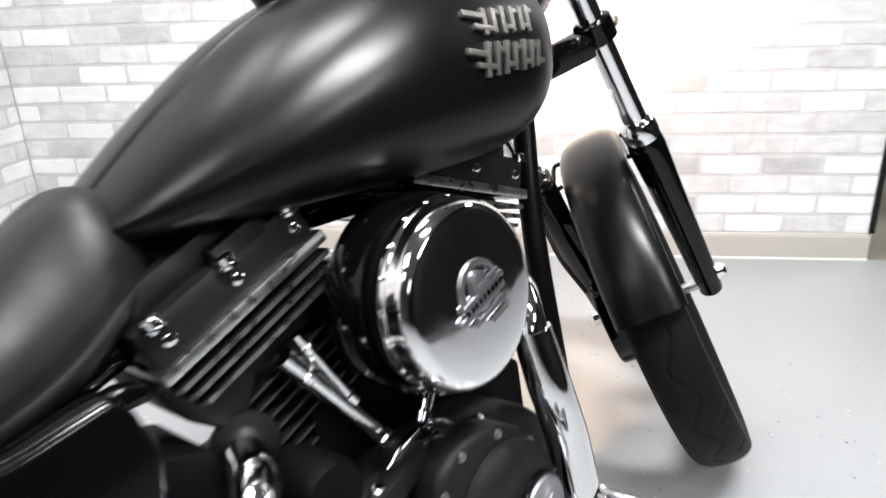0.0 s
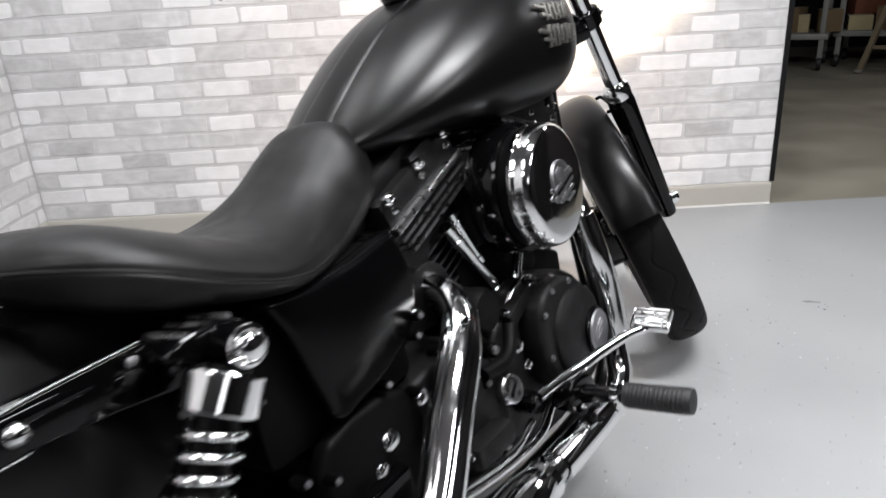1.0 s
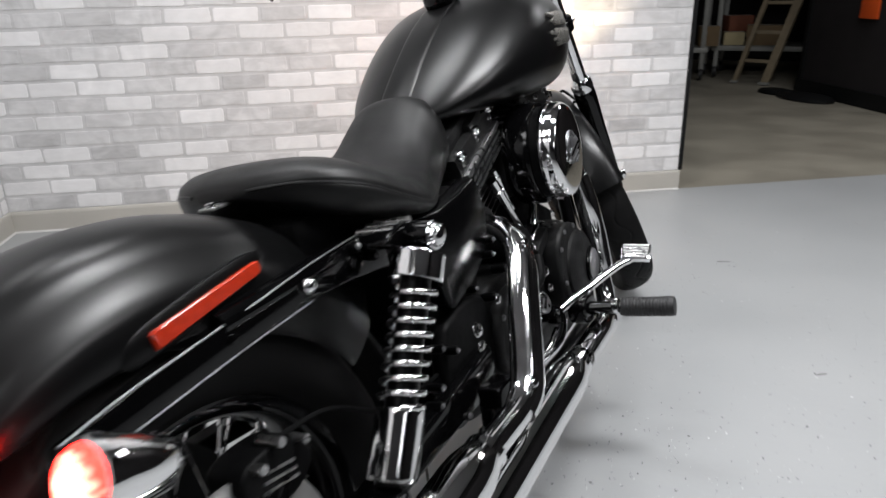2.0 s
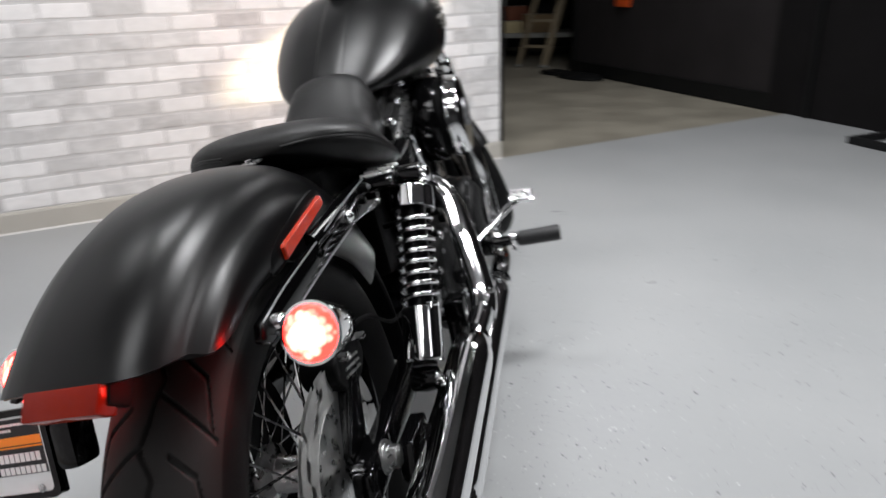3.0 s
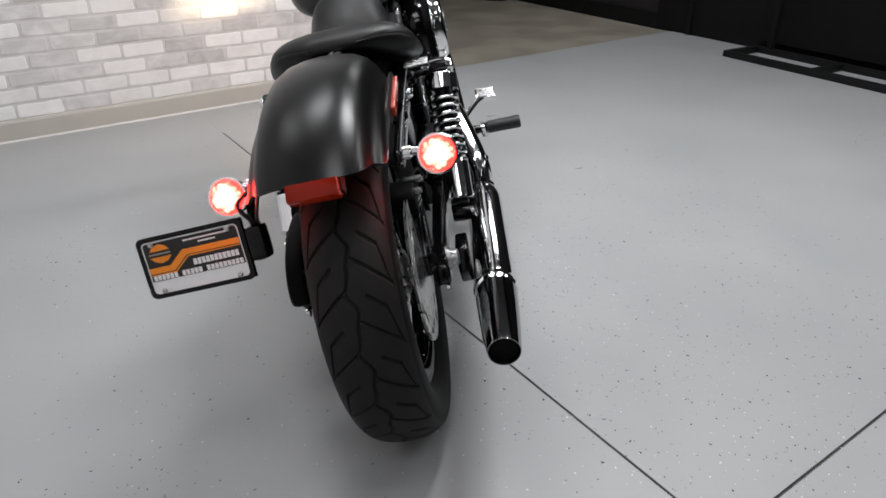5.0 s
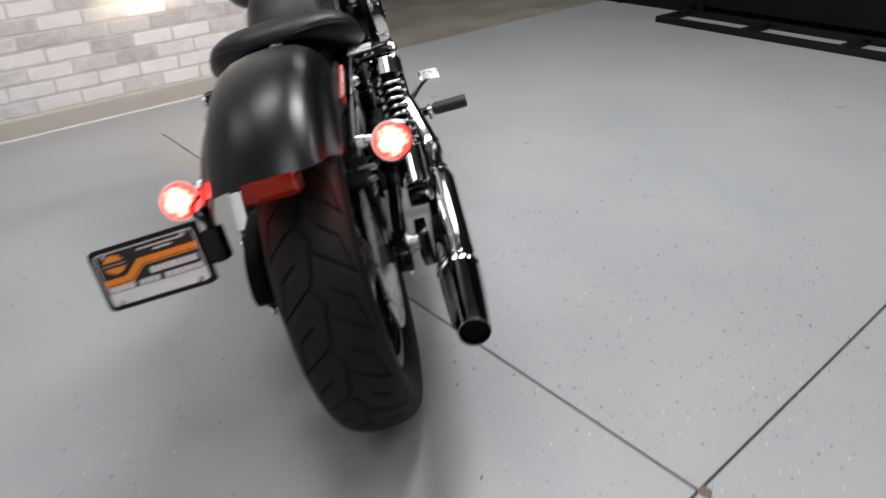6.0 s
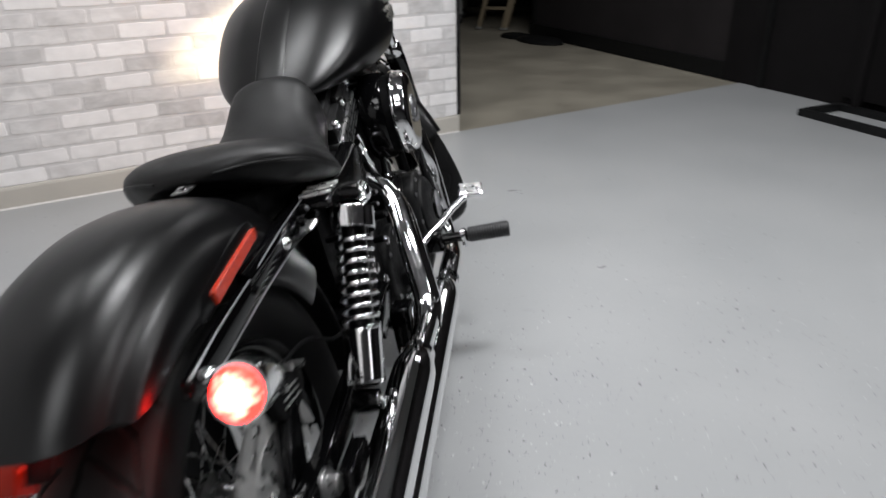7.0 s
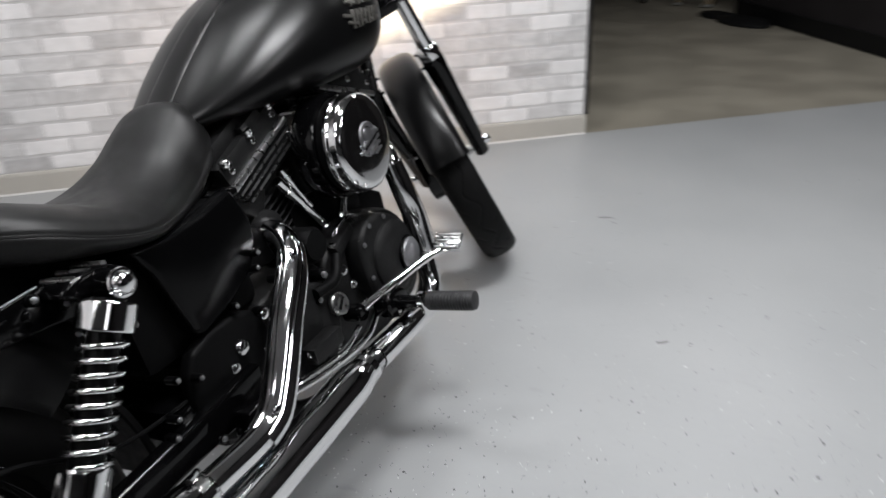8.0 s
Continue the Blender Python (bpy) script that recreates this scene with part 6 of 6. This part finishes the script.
cart = shelf_cart((0.18, 7.98), 0)
copy_thing(cart, pose(-1.04, 7.63, 0, 0, 0, 4))
carton((-0.24, 7.88, 0.325), (0.20, 0.24, 0.13), 12, PALE_CARD, "pale yellow-white carton on the cart's lower shelf")
carton((0.06, 7.91, 0.325), (0.34, 0.30, 0.20), 4, CARD, "brown cardboard box on the cart's lower shelf")
carton((-0.22, 8.01, 0.456), (0.26, 0.2, 0.16), 28, RUST, "rust-red carton lying on a pale carton")
carton((-0.68, 7.60, 0.325), (0.12, 0.12, 0.16), 5, PALE_CARD, "small pale tub on the cart's lower shelf")
carton((-0.86, 7.68, 0.325), (0.34, 0.26, 0.22), -8, CARD, "brown cardboard box on the cart")
carton((-0.47, 7.68, 0.325), (0.2, 0.2, 0.2), 14, CARD, "small brown cardboard box on the cart")
wooden_ladder()
floor_mat((0.523, 6.355), 0.30, -50)
floor_mat((0.30, 6.63), 0.2, -40)
sign = part("notice", box((0, 0, 0), (0.21, 0.012, 0.24), bevel=0.002), ORANGE)
sp = V(0.90, 6.08, 0) - D_OUT * 0.03
sign.matrix_world = Matrix.Translation(V(sp.x, sp.y, 0.785)) @ pose(0, 0, 0, 0, 0, math.degrees(math.atan2(D_DIR.y, D_DIR.x)))
tagged(sign, "plain orange notice fixed to the black partition", "sign")

# ---- paint flecks on the floor: dark and pale chips, in loose clusters ----
def flecks(name, count, seed, mat, label, size):
    rnd = random.Random(seed)
    spots = [(rnd.uniform(-1.2, 2.2), rnd.uniform(-1.2, 2.4), rnd.uniform(0.10, 0.45)) for _ in range(20)]
    spots += [(0.75, 0.0, 0.45), (0.55, 0.15, 0.35), (0.30, 0.75, 0.28), (0.35, 0.45, 0.25), (0.9, -0.25, 0.35), (-0.5, -0.3, 0.4), (0.62, -0.2, 0.25), (0.45, 0.0, 0.25), (0.35, 0.6, 0.2), (0.7, -0.3, 0.3), (0.85, 0.15, 0.25)]
    vs, fs = [], []
    for k in range(count):
        if rnd.random() < 0.80:
            cx, cy, r = rnd.choice(spots)
            x, y = rnd.gauss(cx, r), rnd.gauss(cy, r)
        else:
            x, y = rnd.uniform(-1.9, 2.8), rnd.uniform(-1.7, 2.9)
        if (V(x, y, 0) - WALL_END).dot(INTO) > -0.05:
            continue
        s = size * min(2.4, math.exp(rnd.gauss(0, 0.42)))
        a = rnd.uniform(0, 6.28)
        n0 = len(vs)
        sx, sy = s * rnd.uniform(0.7, 1.5), s * rnd.uniform(0.5, 0.95)
        for dx, dy in ((-1, -0.6), (0.2, -1), (1, 0.1), (0.3, 1), (-0.8, 0.7)):
            gx, gy = dx * sx * rnd.uniform(0.6, 1.2), dy * sy * rnd.uniform(0.7, 1.2)
            vs.append((x + gx * math.cos(a) - gy * math.sin(a), y + gx * math.sin(a) + gy * math.cos(a), 0.0002))
        vs.append((x, y, 0.0002 + s * 0.18))
        fs += [(n0 + q, n0 + (q + 1) % 5, n0 + 5) for q in range(5)]
    me = bpy.data.meshes.new(name)
    me.from_pydata(vs, [], fs)
    me.materials.append(mat)
    return tagged(new(name, me), label, "flecks", kind="stuff")


GRIT = material("dark_fleck", (0.045, 0.045, 0.046), 0.7, mottle=0.5, mottle_size=0.3)
FLECK = material("pale_fleck", (0.62, 0.62, 0.62), 0.5, mottle=0.2, mottle_size=0.3)
flecks("dark_flecks", 4200, 11, GRIT, "dark grey paint flecks scattered on the floor", 0.0015)
flecks("pale_flecks", 3400, 23, FLECK, "pale paint flecks scattered on the floor", 0.0013)
SCUFF = material("faint_scuff", (0.20, 0.20, 0.20), 0.7, mottle=0.4, mottle_size=0.01)
for x, y, turn, long in ((0.318, 2.155, 20, 0.034), (2.07, 1.57, -30, 0.030), (0.63, 1.43, 40, 0.020)):
    bm = bmesh.new()
    rnd = random.Random(int(x * 100))
    out = [(long * math.cos(a) * rnd.uniform(0.6, 1.1), 0.25 * long * math.sin(a) * rnd.uniform(0.5, 1.2)) for a in [2 * math.pi * k / 11 for k in range(11)]]
    add_loft(bm, [[V(p, q, 0.0002) for p, q in out], [V(p * 0.8, q * 0.7, 0.0008) for p, q in out]])
    ob = part("scuff_mark", bm, SCUFF)
    ob.matrix_world = pose(x, y, 0, 0, 0, turn)
    tagged(ob, "dark scuffed scrap of dirt on the painted floor", "scuff mark", "floor scuffs")
PLUG = material("brown_plug", (0.16, 0.12, 0.09), 0.8, mottle=0.4, mottle_size=0.01)
ob = part("trim", lathe([(0.013, -0.004), (0.013, 0.0006), (0.010, 0.0014), (0.0, 0.0016)], (JOINT.x + 0.010, JOINT.y - 0.004, 0), (0, 0, 1), 18), PLUG)
tagged(ob, "brown plug where the saw cuts cross", "floor joint", kind="structure")

# ---- bricks ----
B_LEN, B_HGT, B_JOINT, ROW = 0.1835, 0.0575, 0.0115, 0.0690
random_shape = random.Random(5)
# the courses' white, grey and dark bricks from the wall's free end, from the floor up; a query leaves it open
COURSES = ["wgw??wwgwwgw??????", "?ww???wwwwwwwwgww?", "wgg???wdgwggwggwg?", "?wdw??wwdwwgwwdww?", "gggg?gdggdgggggdg?", "?gg???g??wdgwggw??", "gwgg??????wggw????", "?www????www?wgww??", "??w??g??wgg???w???", "????????wgg???????", "????????ww????????"]


def brick_mesh(length, k, kind):
    """A thin brick face with worn, uneven edges and rounded corners."""
    r = random.Random(100 + k)
    h, t = B_HGT, 0.0012
    c = min(0.006, length * 0.3)
    m = length * r.uniform(0.35, 0.65)
    outer = [(c, 0.0), (m, 0.0), (length - c, 0.0), (length, c), (length, h - c), (length - c, h), (length - m, h), (c, h), (0.0, h - c), (0.0, c)]
    outer = [(x + r.uniform(-0.0024, 0.0024), z + r.uniform(-0.0022, 0.0022)) for x, z in outer]
    cx, cz = length / 2, h / 2
    inner = [(cx + (x - cx) * (1 - min(0.5, 0.006 / length)), cz + (z - cz) * 0.90) for x, z in outer]
    bm = bmesh.new()
    add_loft(bm, [[V(x, 0.0, z) for x, z in outer], [V(x, -t * 0.4, z) for x, z in outer], [V(x, -t, z) for x, z in inner]])
    bmesh.ops.recalc_face_normals(bm, faces=bm.faces)
    me = bpy.data.meshes.new("brick")
    bm.to_mesh(me)
    bm.free()
    me.materials.append(BRICK[kind])
    return me


FULL = {kind: [brick_mesh(B_LEN, k, kind) for k in range(8)] for kind in "wgd"}
CUTS = {}
WALL_ROT = Matrix((ALONG, INTO, V(0, 0, 1))).transposed().to_4x4()


def brick_kind(row, index):
    mark = COURSES[row][index + 1] if row < len(COURSES) and -1 <= index < 17 else "?"
    pick = random_shape.random()
    return mark if mark != "?" else ("w" if pick < 0.40 else "g" if pick < 0.92 else "d")


def lay_bricks(parent, frame_m, length, first_row, last_row, as_parts, joint=0.0):
    """Running bond between s = 0 and s = length, cut at both ends; as separate pieces, or joined into one mesh. Even courses have a joint at s = joint."""
    joined_v, joined_f = [], []
    step = B_LEN + B_JOINT
    for row in range(first_row, last_row):
        z = 0.099 + row * ROW
        right = joint + (0.0 if row % 2 == 0 else step / 2)
        index = -1
        s = right - step * index - step + B_JOINT / 2
        while s + B_LEN > 0:
            s0, s1 = max(0.0, s), min(length, s + B_LEN)
            kind = brick_kind(row, index)
            s -= step
            index += 1
            if s1 - s0 < 0.02:
                continue
            if s1 - s0 > B_LEN - 0.004:
                mesh = random_shape.choice(FULL[kind])
            else:
                size = (kind, round(s1 - s0, 3))
                if size not in CUTS:
                    CUTS[size] = brick_mesh(size[1], 40 + len(CUTS), kind)
                mesh = CUTS[size]
            at = frame_m @ Matrix.Translation((s0, 0, z))
            if as_parts:
                ob = new("brick", mesh)
                ob.parent = parent
                ob.matrix_world = at
            else:
                n0 = len(joined_v)
                joined_v += [tuple(at @ v.co) for v in mesh.vertices]
                joined_f += [tuple(n0 + i for i in f.vertices) for f in mesh.polygons]
    if joined_v:
        me = bpy.data.meshes.new("brickwork")
        me.from_pydata(joined_v, [], joined_f)
        me.materials.append(BRICK_JOINED)
        ob = new("brickwork", me)
        ob.parent = parent
        tagged(ob, kind="stuff")


nt = BRICK_JOINED.node_tree
info = [n for n in nt.nodes if n.type == "OBJECT_INFO"][0]
ramp = [n for n in nt.nodes if n.type == "VALTORGB"][0]
geo = [n for n in nt.nodes if n.type == "NEW_GEOMETRY"][0]
nt.links.new(geo.outputs["Random Per Island"], ramp.inputs[0])
nt.nodes.remove(info)

main_len = -S_CORNER - 0.014
m_main = Matrix.Translation(plan(S_CORNER + 0.002, 0.003)) @ WALL_ROT
first_joint = -0.095 - S_CORNER - 0.002
lay_bricks(brick_wall, m_main, main_len, 0, 17, True, first_joint)
lay_bricks(brick_wall, m_main, main_len, 17, 46, False, first_joint)
side_rot = Matrix((-INTO, ALONG * -1, V(0, 0, 1))).transposed().to_4x4()
m_side = Matrix.Translation(plan(S_CORNER - 0.003, 0.0)) @ side_rot
lay_bricks(side_wall, m_side, 4.4, 0, 46, False, 4.35)
